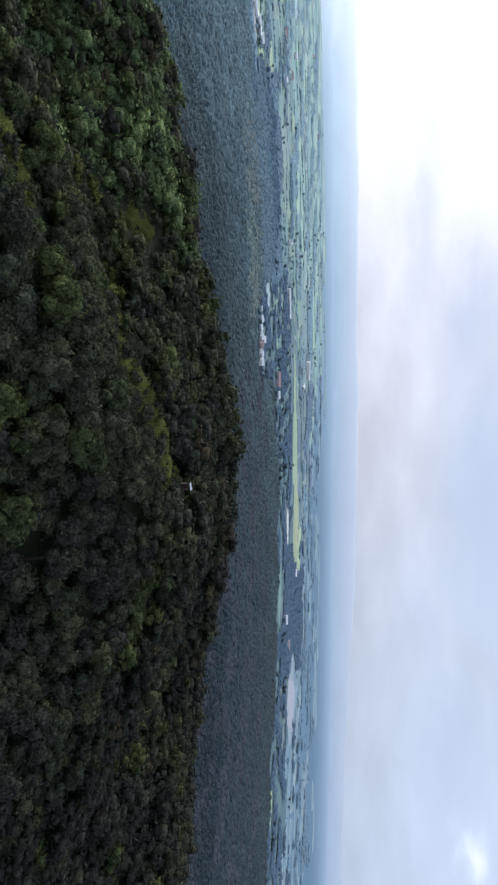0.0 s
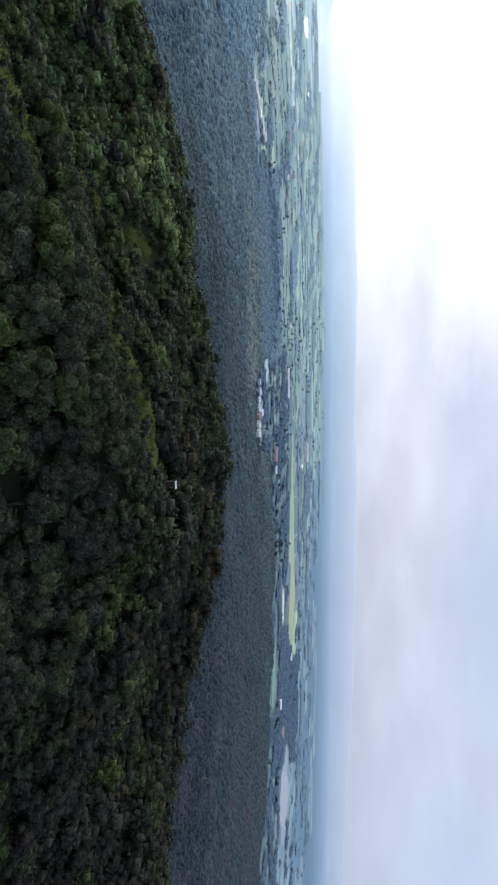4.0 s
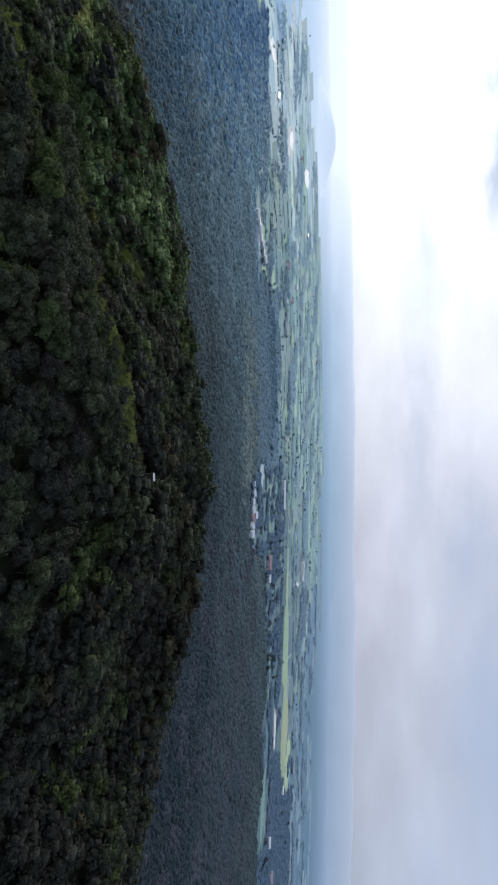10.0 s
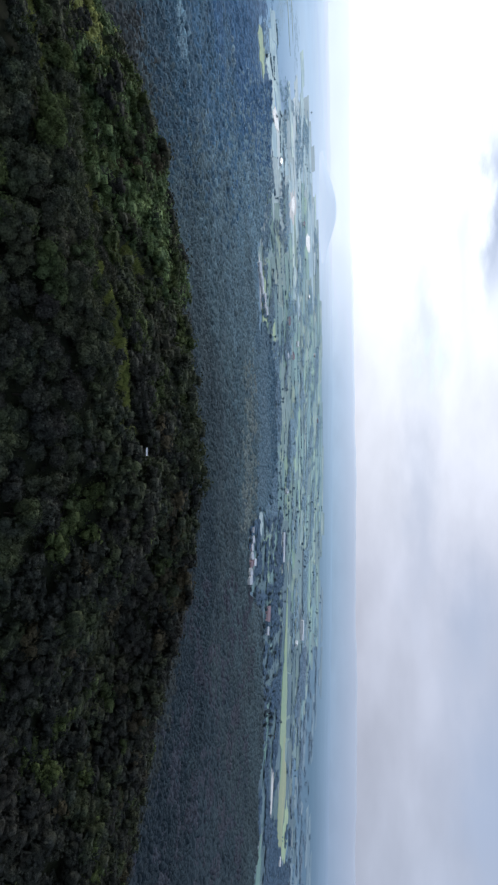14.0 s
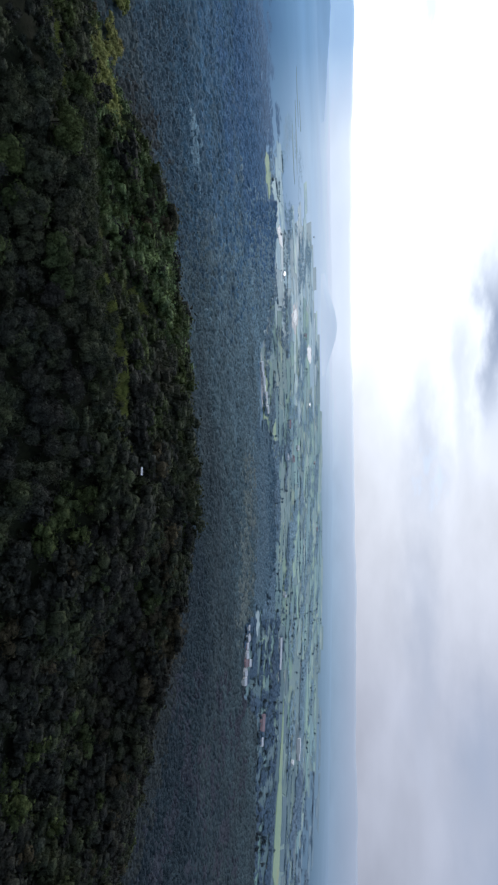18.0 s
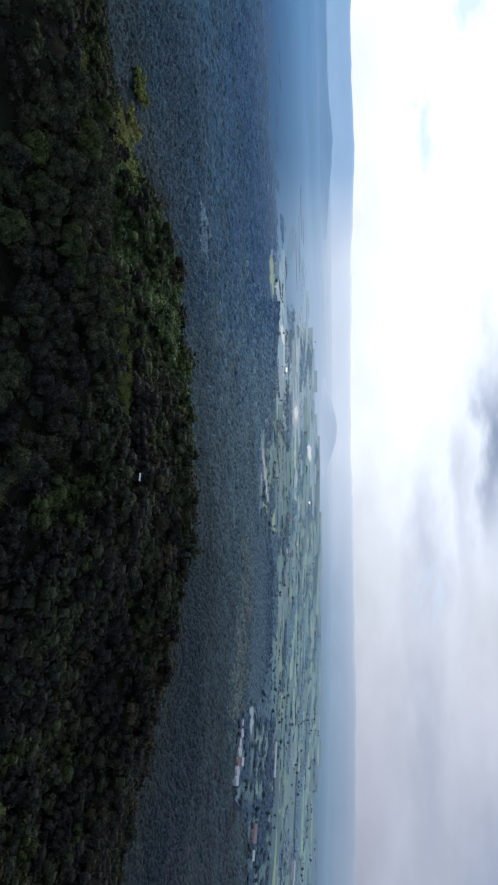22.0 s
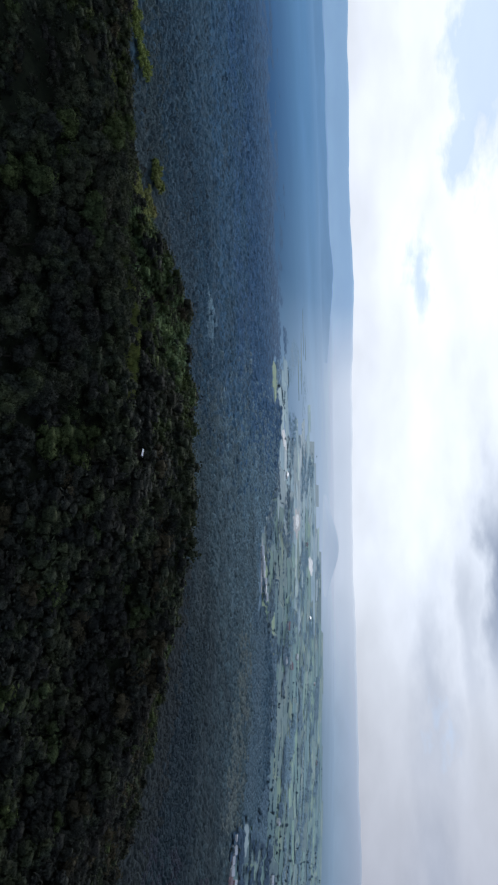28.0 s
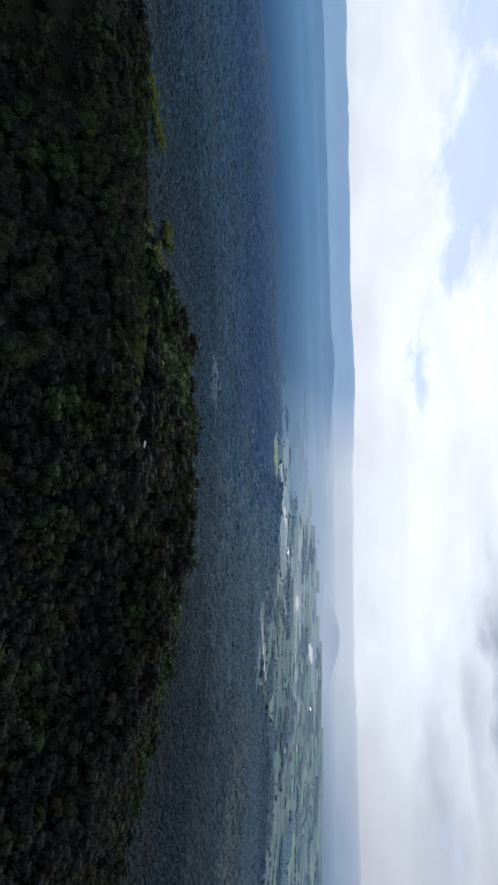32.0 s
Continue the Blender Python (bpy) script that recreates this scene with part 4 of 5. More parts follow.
def wood_rows(r0, r1, az0, az1, step, size, keep_):
    x, y = jittered(-r1, r1, -200, r1 + 60, step)
    r, az = polar(x, y)
    m = (r > r0) & (r < r1) & (az > az0) & (az < az1)
    x, y, r, az = x[m], y[m], r[m], az[m]
    m = keep_(x, y, r, az)
    x, y = x[m], y[m]
    rows = rows_at(x, y, 0, 0.75 * size, 1.3 * size)
    rows[:, 2] += rows[:, 3] * 0.35 + rng.uniform(-0.5, 1.0, len(x)) * size * 0.07
    r, az = polar(x, y)
    low = np.where(az > 54, np.clip((1300 - r) / 330, 0.04, 1), 1)       # crowns sink towards the ridges, so the edge fades into haze for the camera
    rows[:, 2] *= low
    rows[:, 5] *= low
    return rows


CLEARINGS = ((1190, 56.2, 46, 44), (1020, 38.6, 30, 75), (1325, 51.5, 70, 60), (1000, 18.4, 45, 25))    # distance, bearing, half depth, half width


def wooded(x, y, r, az):
    m = (land(x, y) <= np.where(y > 425, 24, 14.8)) & (r < wood_edge(az) + 25 * waves(x, y, 140, 3))
    m &= (az < 58) | (r < 1235 + 45 * waves(x, y, 150, 41) + 30 * waves(x, y, 50, 42))
    for cr, ca, deep_, wide in CLEARINGS:
        m &= ((r - cr) / deep_) ** 2 + (np.radians(az - ca) * r / wide) ** 2 > 1
    return m


WOOD_TONES = [*((m, "dark blue-grey forest with cloud shade painted in" if k < 3 else "grey-green forest canopy covering the plain" if k < 6 else "hazy blue-green forest reaching to the fields") for k, m in enumerate(WOODS)),
              *((m, "hazy blue forest on the far plain") for m in WOODS_HAZED), (WOOD_TAN, "tan-tinged patch of drier forest"),
              (WOOD_FOOT, "brownish-green trees at the foot of the hill"), (WOOD_BELT, "smooth blue-green belt of trees before the fields"),
              (WOOD_PURPLE, "purplish brown patches of wood")]


def wood_tone(x, y, blur=1.0):
    """Number of the leaf tone at a place: kind of wood, painted haze and shade; tones run together."""
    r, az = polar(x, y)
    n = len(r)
    # haze painted in with distance, then shade by bearing
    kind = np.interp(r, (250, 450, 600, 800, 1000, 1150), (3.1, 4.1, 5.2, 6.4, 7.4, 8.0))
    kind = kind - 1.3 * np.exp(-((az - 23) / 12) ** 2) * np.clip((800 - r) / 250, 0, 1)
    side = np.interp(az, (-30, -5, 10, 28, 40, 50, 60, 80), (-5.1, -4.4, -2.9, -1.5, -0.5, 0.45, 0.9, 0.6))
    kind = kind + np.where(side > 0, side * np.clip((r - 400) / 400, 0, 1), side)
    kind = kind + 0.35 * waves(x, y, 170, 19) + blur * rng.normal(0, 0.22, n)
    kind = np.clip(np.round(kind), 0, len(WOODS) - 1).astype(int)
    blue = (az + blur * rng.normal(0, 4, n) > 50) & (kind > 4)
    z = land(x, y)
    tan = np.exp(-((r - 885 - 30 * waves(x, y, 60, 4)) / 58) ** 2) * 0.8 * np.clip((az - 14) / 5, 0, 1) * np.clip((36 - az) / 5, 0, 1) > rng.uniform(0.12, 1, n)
    # highlights on some crowns, put in as a patch of the palest leaf
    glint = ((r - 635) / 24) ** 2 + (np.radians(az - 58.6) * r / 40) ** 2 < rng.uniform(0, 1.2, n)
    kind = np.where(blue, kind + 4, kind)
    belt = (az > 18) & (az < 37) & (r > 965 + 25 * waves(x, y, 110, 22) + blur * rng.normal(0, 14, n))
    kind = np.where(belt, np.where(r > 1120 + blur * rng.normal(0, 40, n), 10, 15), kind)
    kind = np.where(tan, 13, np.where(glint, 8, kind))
    # scattered patches of a purplish brown tone
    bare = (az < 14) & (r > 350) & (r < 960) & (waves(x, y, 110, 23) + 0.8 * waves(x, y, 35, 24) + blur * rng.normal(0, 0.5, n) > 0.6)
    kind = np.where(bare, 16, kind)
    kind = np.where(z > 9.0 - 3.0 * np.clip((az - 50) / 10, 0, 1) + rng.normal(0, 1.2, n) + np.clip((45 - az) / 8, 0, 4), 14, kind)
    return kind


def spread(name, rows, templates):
    """Splits a wood into its leaf tones."""
    kind = wood_tone(rows[:, 0], rows[:, 1])
    for k, (mat, label) in enumerate(WOOD_TONES):
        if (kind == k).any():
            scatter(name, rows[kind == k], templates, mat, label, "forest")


def build_canopy():
    """The closed leafy layer from which the single crowns stand out."""
    rr, aa = np.meshgrid(np.arange(190, 1320, 9.0), np.arange(-41, 103, 0.55), indexing="ij")
    x, y = MID[0] - rr * np.sin(np.radians(aa)), MID[1] + rr * np.cos(np.radians(aa))
    thin = np.where(aa > 54, np.clip((1300 - rr) / 330, 0.04, 1), 1)
    z = land(x, y) + (np.interp(rr, (600, 680), (1.5, 2.2)) + rng.uniform(-0.22, 0.22, rr.shape)) * thin
    n, k = rr.shape
    i, j = np.meshgrid(np.arange(n - 1), np.arange(k - 1), indexing="ij")
    quads = np.stack([i * k + j, i * k + j + 1, (i + 1) * k + j + 1, (i + 1) * k + j], -1).reshape(-1, 4)
    verts = np.stack([x, y, z], -1).reshape(-1, 3)
    mid = verts[quads].mean(1)
    r, az = polar(mid[:, 0], mid[:, 1])
    inside = wooded(mid[:, 0], mid[:, 1], r + 12, az) & (az < 97)
    quads, mid = quads[inside], mid[inside]
    me = mesh_of("forest_canopy", verts, quads, [m for m, _ in WOOD_TONES], True)
    # the sheet takes the same painted haze and shade as the crowns
    me.polygons.foreach_set("material_index", wood_tone(mid[:, 0], mid[:, 1], 0.5).astype(np.int32))
    tagged(new("forest_canopy", me), "closed leafy canopy of the forest on the plain", "forest", kind="stuff")


build_canopy()
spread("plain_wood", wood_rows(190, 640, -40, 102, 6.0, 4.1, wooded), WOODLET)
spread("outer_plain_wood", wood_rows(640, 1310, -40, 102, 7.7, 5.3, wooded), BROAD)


def in_the_open(x, y):
    """Clear of the ponds and bare yards."""
    clear = np.full(np.shape(x), True)
    for r, az, wide in ((1338, 51.5, 62), (2110, 41.7, 130), (1625, 44.8, 110), (1450, -18.0, 105), (1165, -8.6, 62), (1150, -25.2, 34), (1010, 18.6, 28), (1452, -3.5, 80), (1452, 0, 88), (1452, 3.5, 88), (1452, 7, 80), (1452, 10.5, 66)):
        px, py = spot(r, az)
        clear &= np.hypot(x - px, y - py) > wide
    return clear


def groves(x, y, r, az):
    band = ((r > 1050) & (r < 1250 + 50 * waves(x, y, 200, 6)) & (az > 19) & (az < 34)) | ((r > 1100) & (r < 1380 + 60 * waves(x, y, 160, 7)) & (az < 5) & (waves(x, y, 120, 14) > 0.15)) | ((r > 900) & (r < 1330) & (az > 4) & (az < 20) & (waves(x, y, 70, 15) > 0.25)) | ((r > 1235) & (r < 1340 + 350 * np.clip((-5 - az) / 4, 0, 1) + 40 * waves(x, y, 90, 31)) & (az < -4.6) & (az > -15.5) & (waves(x, y, 45, 32) > -1.1)) | ((r > 1850) & (r < 2000) & (az > 4) & (az < 16)) | ((r > 1620) & (az < 8) & (waves(x, y, 110, 16) + 0.5 * waves(x, y, 40, 17) > 1.15 + np.clip((az - 2) / 6, 0, 1)))
    return in_the_open(x, y) & (r > wood_edge(az)) & (r < field_end(az) + np.where(az < 8, 500, -160)) & (band | (waves(x, y, 200, 12) + 0.6 * waves(x, y, 60, 13) > np.where((r < 1500) & (az > 34), 0.3, np.where(az > 16, 0.5, 0.78))))


grove_rows = wood_rows(890, 2700, -40, 62, 9.5, 6.0, groves)
grove_r, grove_az = polar(grove_rows[:, 0], grove_rows[:, 1])
# groves sorted by how much haze is painted into their leaves
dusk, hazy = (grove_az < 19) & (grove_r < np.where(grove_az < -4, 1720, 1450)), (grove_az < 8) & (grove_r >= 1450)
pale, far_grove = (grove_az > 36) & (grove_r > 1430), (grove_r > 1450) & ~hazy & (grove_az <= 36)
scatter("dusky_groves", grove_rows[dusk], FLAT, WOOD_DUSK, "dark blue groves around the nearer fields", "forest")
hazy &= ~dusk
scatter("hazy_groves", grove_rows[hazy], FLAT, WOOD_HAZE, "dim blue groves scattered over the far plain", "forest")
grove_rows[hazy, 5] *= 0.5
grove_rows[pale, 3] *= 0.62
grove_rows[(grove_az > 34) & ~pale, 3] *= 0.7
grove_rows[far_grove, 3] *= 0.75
scatter("pale_groves", grove_rows[pale], FLAT, WOOD_HAZE_PALE, "pale hazy groves between bright fields", "forest")
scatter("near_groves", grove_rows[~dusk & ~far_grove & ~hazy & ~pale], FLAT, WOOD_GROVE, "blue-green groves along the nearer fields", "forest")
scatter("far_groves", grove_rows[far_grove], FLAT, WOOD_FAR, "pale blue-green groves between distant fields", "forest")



def last_woods(x, y, r, az):
    """Strips of wood that thin out on the western plain."""
    return waves(x, y, 170, 43) + 0.7 * waves(x, y, 60, 44) > np.interp(r, (1180, 1300, 1480), (-1.2, 0.0, 1.5))


last_rows = wood_rows(1180, 1480, 58.5, 101, 11.0, 7.0, last_woods)
last_rows[:, 2], last_rows[:, 5] = land(last_rows[:, 0], last_rows[:, 1]), 0.35
scatter("western_woods", last_rows, FLAT, WOOD_WEST, "deep blue woods thinning out on the plain", "forest")

# ---- fields ----
HEDGE = []


def build_fields():
    r, row, made = 890.0, 0, 0
    while r < 2950:
        deep_ = 52 + max(r - 1000, 0) * 0.045 + rng.uniform(-14, 26)
        az = -37 + rng.uniform(0, 4)
        tilt = rng.uniform(-3.5, 3.5)
        while az < 63:
            wide = rng.uniform(1.6, 6.5) * (1.3 if r > 1700 and az > 10 else 0.85)
            mid_az = az + wide / 2
            bow = 38 * math.sin(mid_az * 0.13 + row * 0.37) + 14 * math.sin(mid_az * 0.41 + row)
            mid_r = r + deep_ / 2 + bow
            x, y = spot(mid_r, mid_az)
            beyond = mid_r > field_end(mid_az)
            share = 0.3 if beyond else 0.8 if mid_az > 6 or mid_r > 1390 else 0.4
            if wood_edge(mid_az) + 22 < mid_r and mid_r < field_end(mid_az) + (850 if mid_az < 14 else 0) and rng.uniform() < share and made < 298 and az + wide < (59.5 if mid_r < 1450 else 57):
                skew, slant = rng.uniform(-16, 16), rng.uniform(-26, 26) + tilt * wide
                corner = []
                for rr, aa in ((2 - slant, az + 0.12), (2 + skew, az + wide * 0.5), (2 + slant, az + wide - 0.12), (deep_ - 2 + slant, az + wide - 0.12 + rng.uniform(-0.6, 0.6)),
                               (deep_ - 2 + skew, az + wide * 0.5), (deep_ - 2 - slant, az + 0.12 + rng.uniform(-0.6, 0.6))):
                    px, py = spot(r + bow + rr + rng.uniform(-4, 4), aa)
                    corner.append((px - x, py - y))
                if rng.uniform() < 0.8 and mid_r < 2150 and not beyond:
                    (ax, ay), (cx, cy) = corner[3], corner[5]
                    n = int(rng.integers(20, 60))
                    for t in rng.uniform(rng.uniform(0, 0.4), 1, n):
                        HEDGE.append((x + ax + t * (cx - ax) + rng.uniform(-3, 3), y + ay + t * (cy - ay) + rng.uniform(-3, 3)))
                bm = bmesh.new()
                lift = 0.25 + 0.0014 * made
                top = [bm.verts.new((a, b, lift)) for a, b in corner]
                foot = [bm.verts.new((a * 1.01, b * 1.01, -0.3)) for a, b in corner]
                bm.faces.new(top)
                for i in range(6):
                    bm.faces.new((foot[i], foot[(i + 1) % 6], top[(i + 1) % 6], top[i]))
                bmesh.ops.recalc_face_normals(bm, faces=bm.faces[:])
                me = bpy.data.meshes.new("field")
                bm.to_mesh(me)
                bm.free()
                # painted haze or shade tone, by distance and bearing
                me.materials.append(FIELD_HAZE if beyond or mid_az < -7 and mid_r > 1330 else FIELD if mid_az < 14 + 6 * math.sin(row) and mid_r < 1900 else FIELD_HAZE_MID if mid_r < 1560 + 140 * math.sin(row * 1.7 + mid_az * 0.2) and mid_az < 44 else FIELD_HAZE_BRIGHT if mid_az > 41 + 4 * math.sin(row) else FIELD_HAZE_PALE)
                ob = tagged(new("field", me), "flat crop field in pale and dark greens", "field", "fields of the plain", "structure")
                ob.location = (x, y, height(x, y))
                made += 1
            az += wide
        r += deep_
        row += 1


build_fields()


hx2, hy2 = np.array(HEDGE).T
clear = in_the_open(hx2, hy2) & (rng.uniform(0, 1, len(hx2)) < np.interp(polar(hx2, hy2)[1], (-4, 3), (0.35, 1.0)))
hx2, hy2 = hx2[clear], hy2[clear]
hedge_rows = rows_at(hx2, hy2, 0.5, 0.8, 2.8)
HEDGE_DOMES = [dome(g7, BALL1, 0.9, 5, 0.35) for _ in range(5)]
hr, haz = polar(hx2, hy2)
# hedges take painted haze tones in the same way
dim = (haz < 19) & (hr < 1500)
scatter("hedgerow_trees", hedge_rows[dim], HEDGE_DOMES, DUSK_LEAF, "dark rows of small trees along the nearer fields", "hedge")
scatter("hedgerow_trees", hedge_rows[(haz > 36) & (hr > 1430)], HEDGE_DOMES, HAZE_LEAF, "pale hazy rows of small trees along bright fields", "hedge")
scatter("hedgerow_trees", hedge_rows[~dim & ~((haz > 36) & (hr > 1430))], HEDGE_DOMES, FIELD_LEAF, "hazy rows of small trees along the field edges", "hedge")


def patch(name, r, az, long_, wide, turn, material_, label, category, seed, z=None, uneven=0.82, square=1.0):
    """A flat sheet with an uneven outline: a pond, a bare yard, a meadow."""
    g = np.random.default_rng(seed)
    bm = bmesh.new()
    top, foot = [], []
    for k in range(18):
        a = k * 6.283 / 18
        s = g.uniform(uneven, 1.1)
        u, w = (math.copysign(abs(v) ** square, v) * size / 2 * s for v, size in ((math.cos(a), long_), (math.sin(a), wide)))
        top.append(bm.verts.new((u, w, 0)))
        foot.append(bm.verts.new((u * 1.03, w * 1.03, -0.9)))
    bm.faces.new(top)
    for i in range(18):
        bm.faces.new((foot[i], foot[(i + 1) % 18], top[(i + 1) % 18], top[i]))
    bmesh.ops.recalc_face_normals(bm, faces=bm.faces[:])
    me = bpy.data.meshes.new(name)
    bm.to_mesh(me)
    bm.free()
    me.materials.append(material_)
    ob = tagged(new(name, me), label, category, kind="structure")
    x, y = spot(r, az)
    ob.matrix_basis = pose(x, y, height(x, y) + (0.72 + 0.006 * seed if z is None else z), 0, 0, turn)
    return ob


MEADOW = soil_material("bright_meadow", (0.30, 0.41, 0.20), (0.40, 0.47, 0.24), (0.26, 0.36, 0.20), 0.01, sheen=0.2)
MEADOW_YELLOW = soil_material("ripe_meadow", (0.36, 0.42, 0.24), (0.46, 0.48, 0.27), (0.30, 0.37, 0.24), 0.014, sheen=0.1, stretch=(0.4, 1, 1))
MEADOW_PALE = soil_material("pale_meadow", (0.40, 0.52, 0.30), (0.48, 0.58, 0.34), (0.36, 0.47, 0.31), 0.01, sheen=0.1)
MEADOW_DULL = soil_material("dull_meadow", (0.17, 0.30, 0.25), (0.22, 0.34, 0.26), (0.15, 0.26, 0.24), 0.01, sheen=0.1)
patch("water_pond", 1450, -18.0, 168, 96, 60, WATER, "still grey pond mirroring the sky", "pond", 1, uneven=0.97, square=0.35)
patch("water_pond", 1338, 51.5, 100, 40, 125, WATER, "bright narrow pond by the wood", "pond", 2, uneven=0.6)
patch("water_pond", 2110, 41.7, 240, 60, 128, WATER, "bright white pond among far fields", "pond", 3, uneven=0.6)
patch("bare_yard", 1620, 44.8, 190, 84, 140, PALE_EARTH, "pale bare earth round a shallow pond", "bare ground", 4, uneven=0.4)
patch("water_pond", 1630, 44.8, 110, 40, 138, WATER, "shallow pond in pale bare earth", "pond", 14, z=0.9, uneven=0.6)
patch("bare_yard", 1032, 39.3, 80, 16, 40, PALE_EARTH, "pale earth strip along the wood's edge", "bare ground", 5)
patch("bare_yard", 1330, 15.4, 70, 26, 12, PALE_EARTH, "long pale strip of bare ground between fields", "bare ground", 6)
patch("meadow", 1010, 18.6, 40, 60, 5, PALE_SOIL, "pale green yard beside the white buildings", "field", 7, uneven=0.6)
patch("meadow", 1438, 8.6, 270, 60, 8, MEADOW, "long bright green paddy field", "field", 8, uneven=0.5)
patch("meadow", 1446, 2.0, 330, 110, 3, MEADOW, "long bright green paddy field", "field", 18, z=0.84, uneven=0.5)
patch("meadow", 1480, -3.6, 240, 150, -4, MEADOW_YELLOW, "ripe yellow-green paddy field", "field", 19, z=0.88, uneven=0.5)
patch("meadow", 1190, 56.2, 84, 72, 150, MEADOW_PALE, "pale green clearing enclosed by woods", "field", 9, z=0.6, uneven=0.45)
patch("meadow", 1075, 37, 120, 60, 32, MEADOW_PALE, "bright green field by a grove", "field", 10, uneven=0.6)
patch("meadow", 1190, 33, 130, 90, 30, MEADOW_PALE, "pale green field beside a belt of trees", "field", 11, uneven=0.6)
patch("meadow", 1165, -8.6, 120, 60, -8, MEADOW_DULL, "dull green field hedged by dark groves", "field", 12, uneven=0.6)
patch("meadow", 1160, 1.5, 90, 60, 0, MEADOW_DULL, "dull green field hedged by dark groves", "field", 13, uneven=0.6)
patch("meadow", 1150, -25.2, 66, 40, -25, MEADOW, "small yellow-green field by the wood", "field", 15, uneven=0.6)
patch("meadow", 1580, -5.6, 130, 120, -6, MEADOW_PALE, "pale yellow-green harvested field", "field", 16, z=0.94, uneven=0.6)
patch("bare_yard", 1290, -1.6, 150, 36, -3, PALE_EARTH, "narrow pale yard with sheds between groves", "bare ground", 17)


for k, (r, az, long_) in enumerate(((1800, 58.8, 190), (1880, 61.6, 130), (1700, 57.4, 150), (1950, 60.2, 90))):
    patch("meadow", r, az, long_, 16, az + 3 * k - 4, PALE_SOIL, "narrow pale field strip in the haze", "field", 30 + k, uneven=0.5)


# ---- trees that stand singly in the fields ----
FIELD_MASTERS = tree_kinds(4, 7, 20, 0.8, (FIELD_LEAF,), "field_tree", ("round hazy green tree standing between fields",), 17, 7.0, 3.8)
PALE_MASTERS = tree_kinds(3, 7, 20, 0.8, (HAZE_LEAF,), "field_tree", ("small pale tree among bright hazy fields",), 19, 7.0, 3.8)
DUSK_MASTERS = tree_kinds(4, 7, 20, 0.8, (DUSK_LEAF,), "field_tree", ("round dark tree beside the nearer fields",), 18, 7.0, 3.8)
spots_ = []
while len(spots_) < 290:
    az = rng.uniform(-36, 56)
    az = az if len(spots_) % 2 else rng.uniform(2, 22)
    r = wood_edge(az) + (rng.uniform(0, 1) ** 2.4) * (field_end(az) - wood_edge(az))
    if len(spots_) % 3 and rng.uniform() < 0.75:      # in loose rows along the field edges
        px, py = spots_[-1]
        spots_.append((px + rng.uniform(8, 26) * rng.choice((-1, 1)), py + rng.uniform(-10, 10)))
        continue
    spots_.append(spot(r, az))
sx, sy = np.array(spots_).T
clear = in_the_open(sx, sy)
sx, sy = sx[clear], sy[clear]
tr, taz = polar(sx, sy)
# single trees: darker near by, painted haze farther off
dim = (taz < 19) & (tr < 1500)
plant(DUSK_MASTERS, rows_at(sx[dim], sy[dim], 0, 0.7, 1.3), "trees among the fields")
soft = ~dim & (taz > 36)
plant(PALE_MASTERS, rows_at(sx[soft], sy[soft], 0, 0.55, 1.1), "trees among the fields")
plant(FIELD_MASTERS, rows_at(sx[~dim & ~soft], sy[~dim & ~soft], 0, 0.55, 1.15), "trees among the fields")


# ---- buildings ----
def house(x, y, long_, wide, tall_, turn, wall, roof, label, gable=True, windows=3):
    foot = tagged(new("house"), label, "house", "houses of the plain")
    foot.matrix_basis = pose(x, y, height(x, y), 0, 0, turn)
    bm = bmesh.new()
    box(bm, -long_ / 2, -wide / 2, -0.5, long_ / 2, wide / 2, tall_, 0.05)
    body = part("wall", bm, wall, foot)
    bm = bmesh.new()
    if gable:
        e, rise = 0.6, wide * 0.28
        a = [(-long_ / 2 - e, -wide / 2 - e, tall_ - 0.1), (long_ / 2 + e, -wide / 2 - e, tall_ - 0.1), (long_ / 2 + e, wide / 2 + e, tall_ - 0.1), (-long_ / 2 - e, wide / 2 + e, tall_ - 0.1),
             (-long_ / 2 - e, 0, tall_ + rise), (long_ / 2 + e, 0, tall_ + rise)]
        v = [bm.verts.new(p) for p in a]
        for f in ((0, 1, 5, 4), (2, 3, 4, 5), (1, 2, 5), (3, 0, 4), (3, 2, 1, 0)):
            bm.faces.new([v[i] for i in f])
    else:
        box(bm, -long_ / 2 - 0.3, -wide / 2 - 0.3, tall_ + 0.004, long_ / 2 + 0.3, wide / 2 + 0.3, tall_ + 0.45, 0.04)
    part("roof", bm, roof, foot)
    for k in range(windows):
        u = -long_ / 2 + (k + 0.5) * long_ / windows
        bm = bmesh.new()
        box(bm, u - 0.6, -wide / 2 - 0.05, 1.0, u + 0.6, -wide / 2 + 0.1, 2.3)
        part("window", bm, DARK_OPENING, foot)
    bm = bmesh.new()
    box(bm, long_ * 0.18 - 0.5, -wide / 2 - 0.06, 0, long_ * 0.18 + 0.5, -wide / 2 + 0.1, 2.1)
    part("door", bm, OLD_WOOD, foot)
    return foot


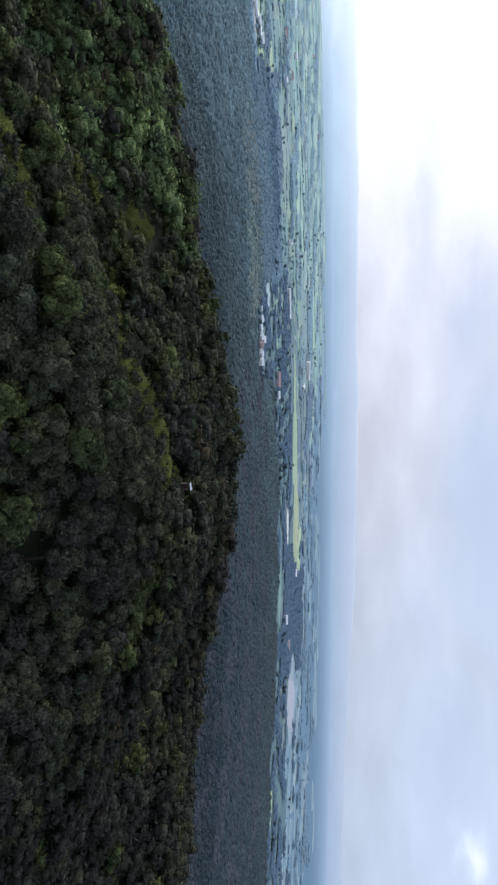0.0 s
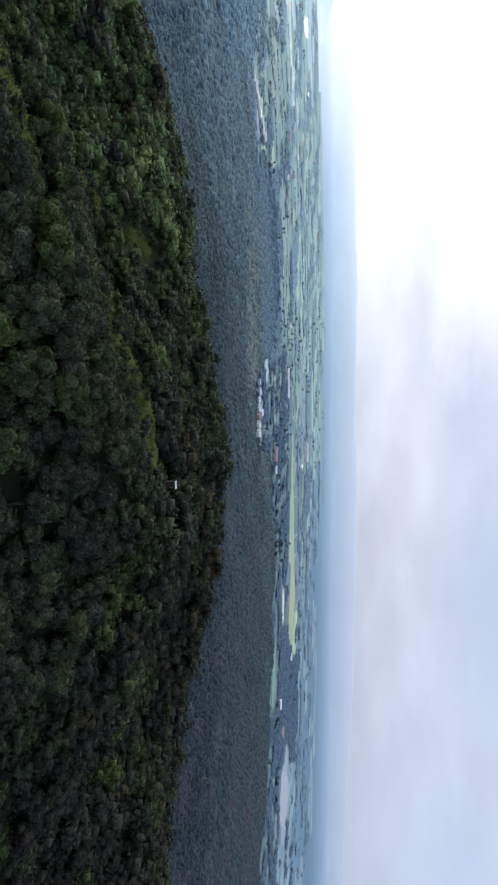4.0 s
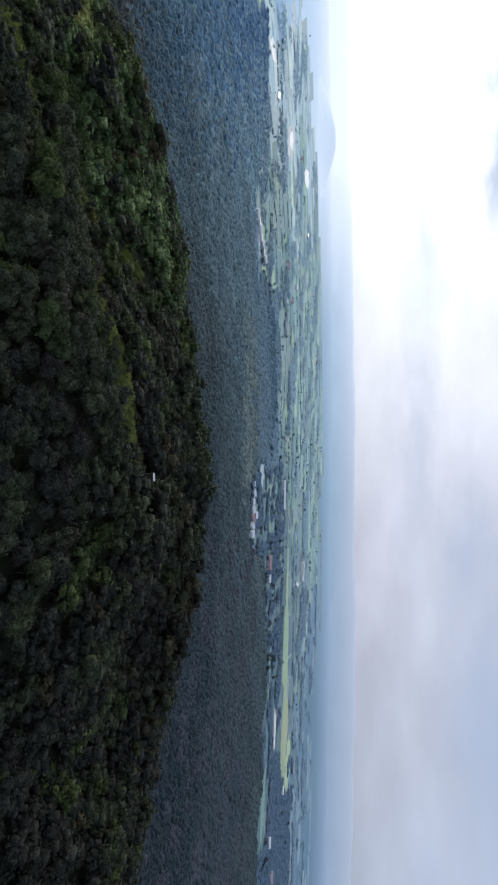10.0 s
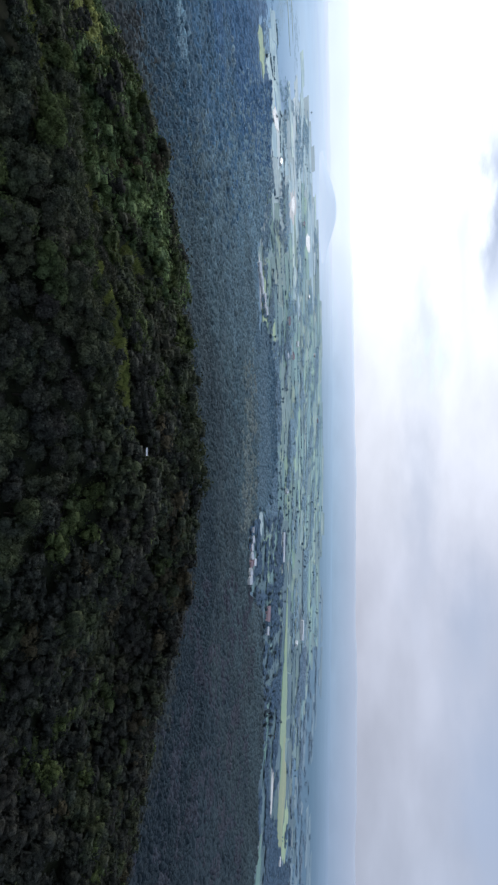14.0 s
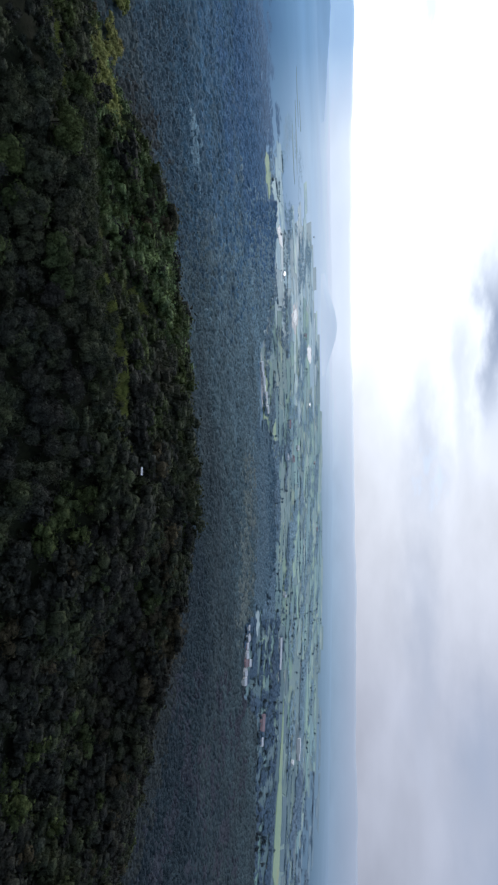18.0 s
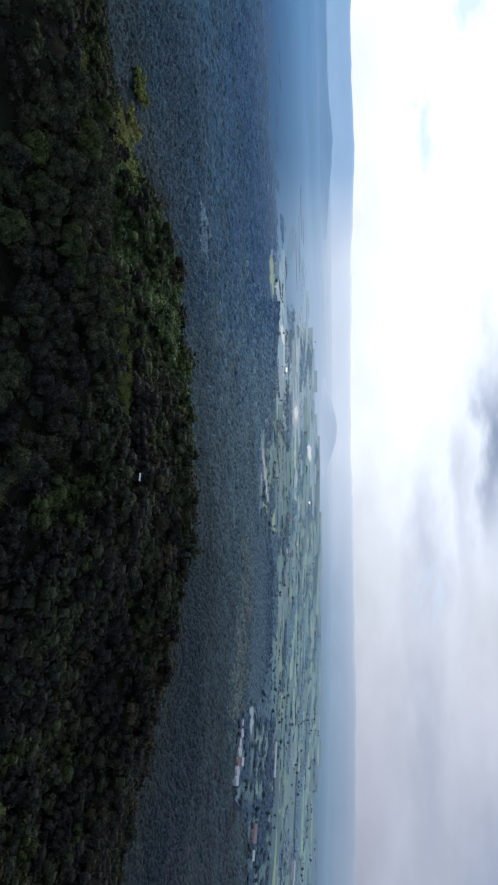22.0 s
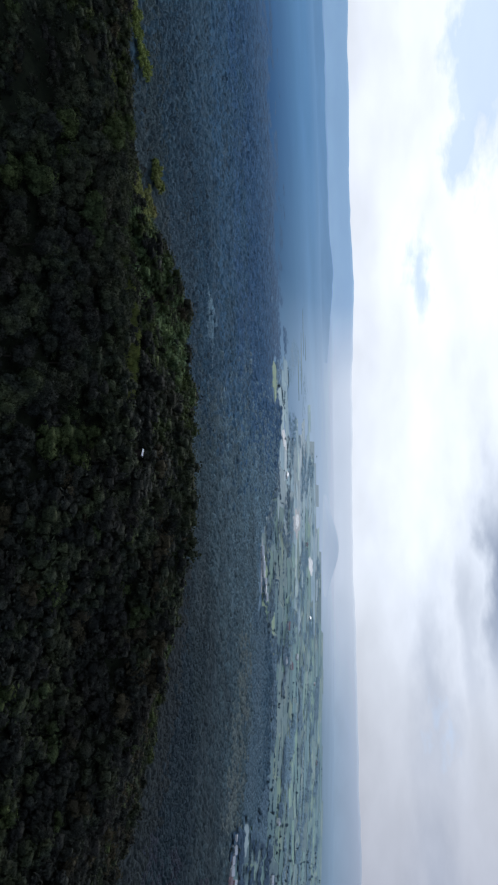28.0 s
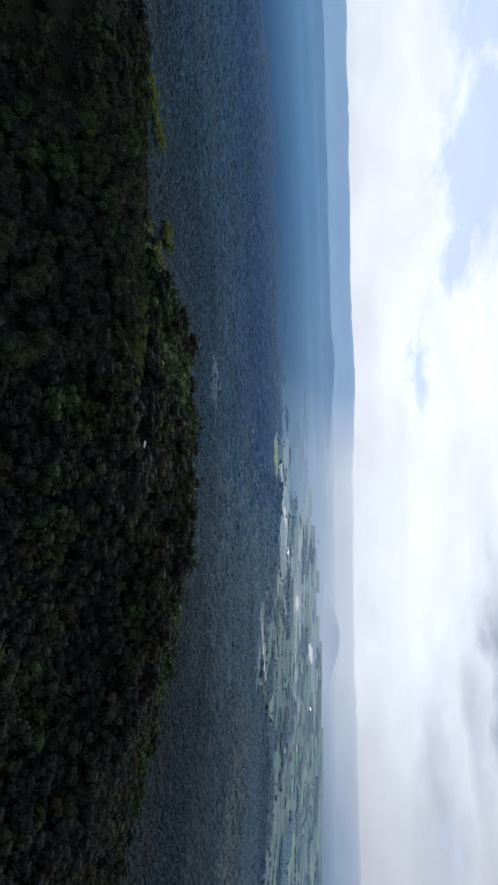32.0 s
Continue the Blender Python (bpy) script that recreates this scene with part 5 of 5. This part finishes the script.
def houses():
    g = np.random.default_rng(41)
    white, red = "white-walled house with a pale sheet roof", "long house with a red tiled roof"
    # the compound at the edge of the wood
    for k, (r, az, l, w, h, t, wall, roof) in enumerate((
            (882, 13.7, 9, 9, 7, 32, WHITEWASH, TIN), (886, 14.4, 8, 9, 6.5, 50, WHITEWASH, TIN), (891, 15.1, 8, 8, 6, 38, PINKWASH, RED_TILE), (894, 15.8, 8, 9, 6, 45, WHITEWASH, TIN),
            (899, 16.5, 7, 8, 5, 35, PINKWASH, TIN), (906, 17.2, 8, 8, 5.5, 50, WHITEWASH, TIN), (912, 18.0, 7, 7, 4.5, 25, WHITEWASH, GREY_SHEET), (935, 15.2, 9, 8, 4, 10, PINKWASH, TIN))):
        house(*spot(r, az), l, w, h, t, wall, roof, "plastered compound building at the forest edge", roof is not GREY_SHEET)
    house(*spot(1098, 10.8), 24, 11, 5, 8, PINKWASH, RED_TILE, red)
    house(*spot(1104, 9.4), 12, 8, 4, 18, WHITEWASH, TIN, white)
    house(*spot(1800, 9.6), 34, 20, 9, 14, WHITEWASH, TIN, "large white hall standing among fields", False)
    house(*spot(1815, 8.8), 16, 10, 6, 5, WHITEWASH, TIN, white)
    for k in range(7):
        house(*spot(1012 + k * 9 + g.uniform(-4, 4), 40.6 - k * 0.62), g.uniform(9, 16), 8, g.uniform(3.5, 5), 40 + g.uniform(-12, 12), WHITEWASH, TIN, "small white building beside the wood", k % 2 == 0)
    for k in range(3):
        house(*spot(1325 + g.uniform(-8, 8), 17.2 - k * 0.85), g.uniform(14, 26), 9, 4, 14 + g.uniform(-6, 6), WHITEWASH, TIN, "low white shed beside a pale strip", True)
    for k in range(16):
        az = g.uniform(-30, 58)
        r = wood_edge(az) + g.uniform(0.1, 0.75) * (field_end(az) - wood_edge(az))
        if not in_the_open(*spot(r, az)):
            continue
        house(*spot(r, az), g.uniform(9, 18), g.uniform(7, 10), g.uniform(3.2, 5.5), g.uniform(0, 180), WHITEWASH, TIN if k % 3 else RED_TILE, white if k % 3 else red)


houses()


# ---- the hut on the hill ----
def build_hut():
    foot = tagged(new("hilltop_hut"), "small hut with a white tin roof on the hill crest", "hut")
    x, y = HUT
    foot.matrix_basis = pose(x, y, height(x, y) + 1.4, 0, 0, 24) @ Matrix.Diagonal((0.8, 0.8, 0.8, 1))
    for sx_, sy_ in ((-1.25, -0.7), (1.25, -0.7), (1.25, 0.7), (-1.25, 0.7)):
        bm = bmesh.new()
        box(bm, sx_ - 0.07, sy_ - 0.07, -1.8, sx_ + 0.07, sy_ + 0.07, 4.62, 0.015)
        part("post", bm, OLD_WOOD, foot)
    for y0, y1, x0, x1, name in ((0.64, 0.69, -1.18, 1.18, "back_wall"), (-0.63, 0.63, -1.23, -1.18, "side_wall"), (-0.63, 0.63, 1.18, 1.23, "side_wall")):
        bm = bmesh.new()
        box(bm, x0, y0, 0.1, x1, y1, 3.4, 0.01)
        part(name, bm, OLD_WOOD, foot, "grey weathered board wall")
    bm = bmesh.new()
    box(bm, -1.35, -0.8, -1.6, 1.35, 0.8, 0.15, 0.04)
    part("floor_slab", bm, PALE_EARTH, foot)
    for side in (-1, 1):
        bm = bmesh.new()
        for k in range(11):
            u0 = -1.6 + k * 0.291
            v = [bm.verts.new(p) for p in ((u0, 0, 5.0), (u0 + 0.145, 0, 5.04), (u0 + 0.291, 0, 5.0), (u0 + 0.291, side * 0.8, 4.62), (u0 + 0.145, side * 0.8, 4.66), (u0, side * 0.8, 4.62))]
            bm.faces.new((v[0], v[1], v[4], v[5]))
            bm.faces.new((v[1], v[2], v[3], v[4]))
        bmesh.ops.remove_doubles(bm, verts=bm.verts[:], dist=0.001)
        bmesh.ops.solidify(bm, geom=bm.faces[:], thickness=0.02)
        part("roof_sheet", bm, TIN, foot, "white corrugated tin sheet")
    bm = bmesh.new()
    box(bm, -1.62, -0.1, 5.0, 1.62, 0.1, 5.07, 0.02)
    part("ridge_cap", bm, TIN, foot)


build_hut()
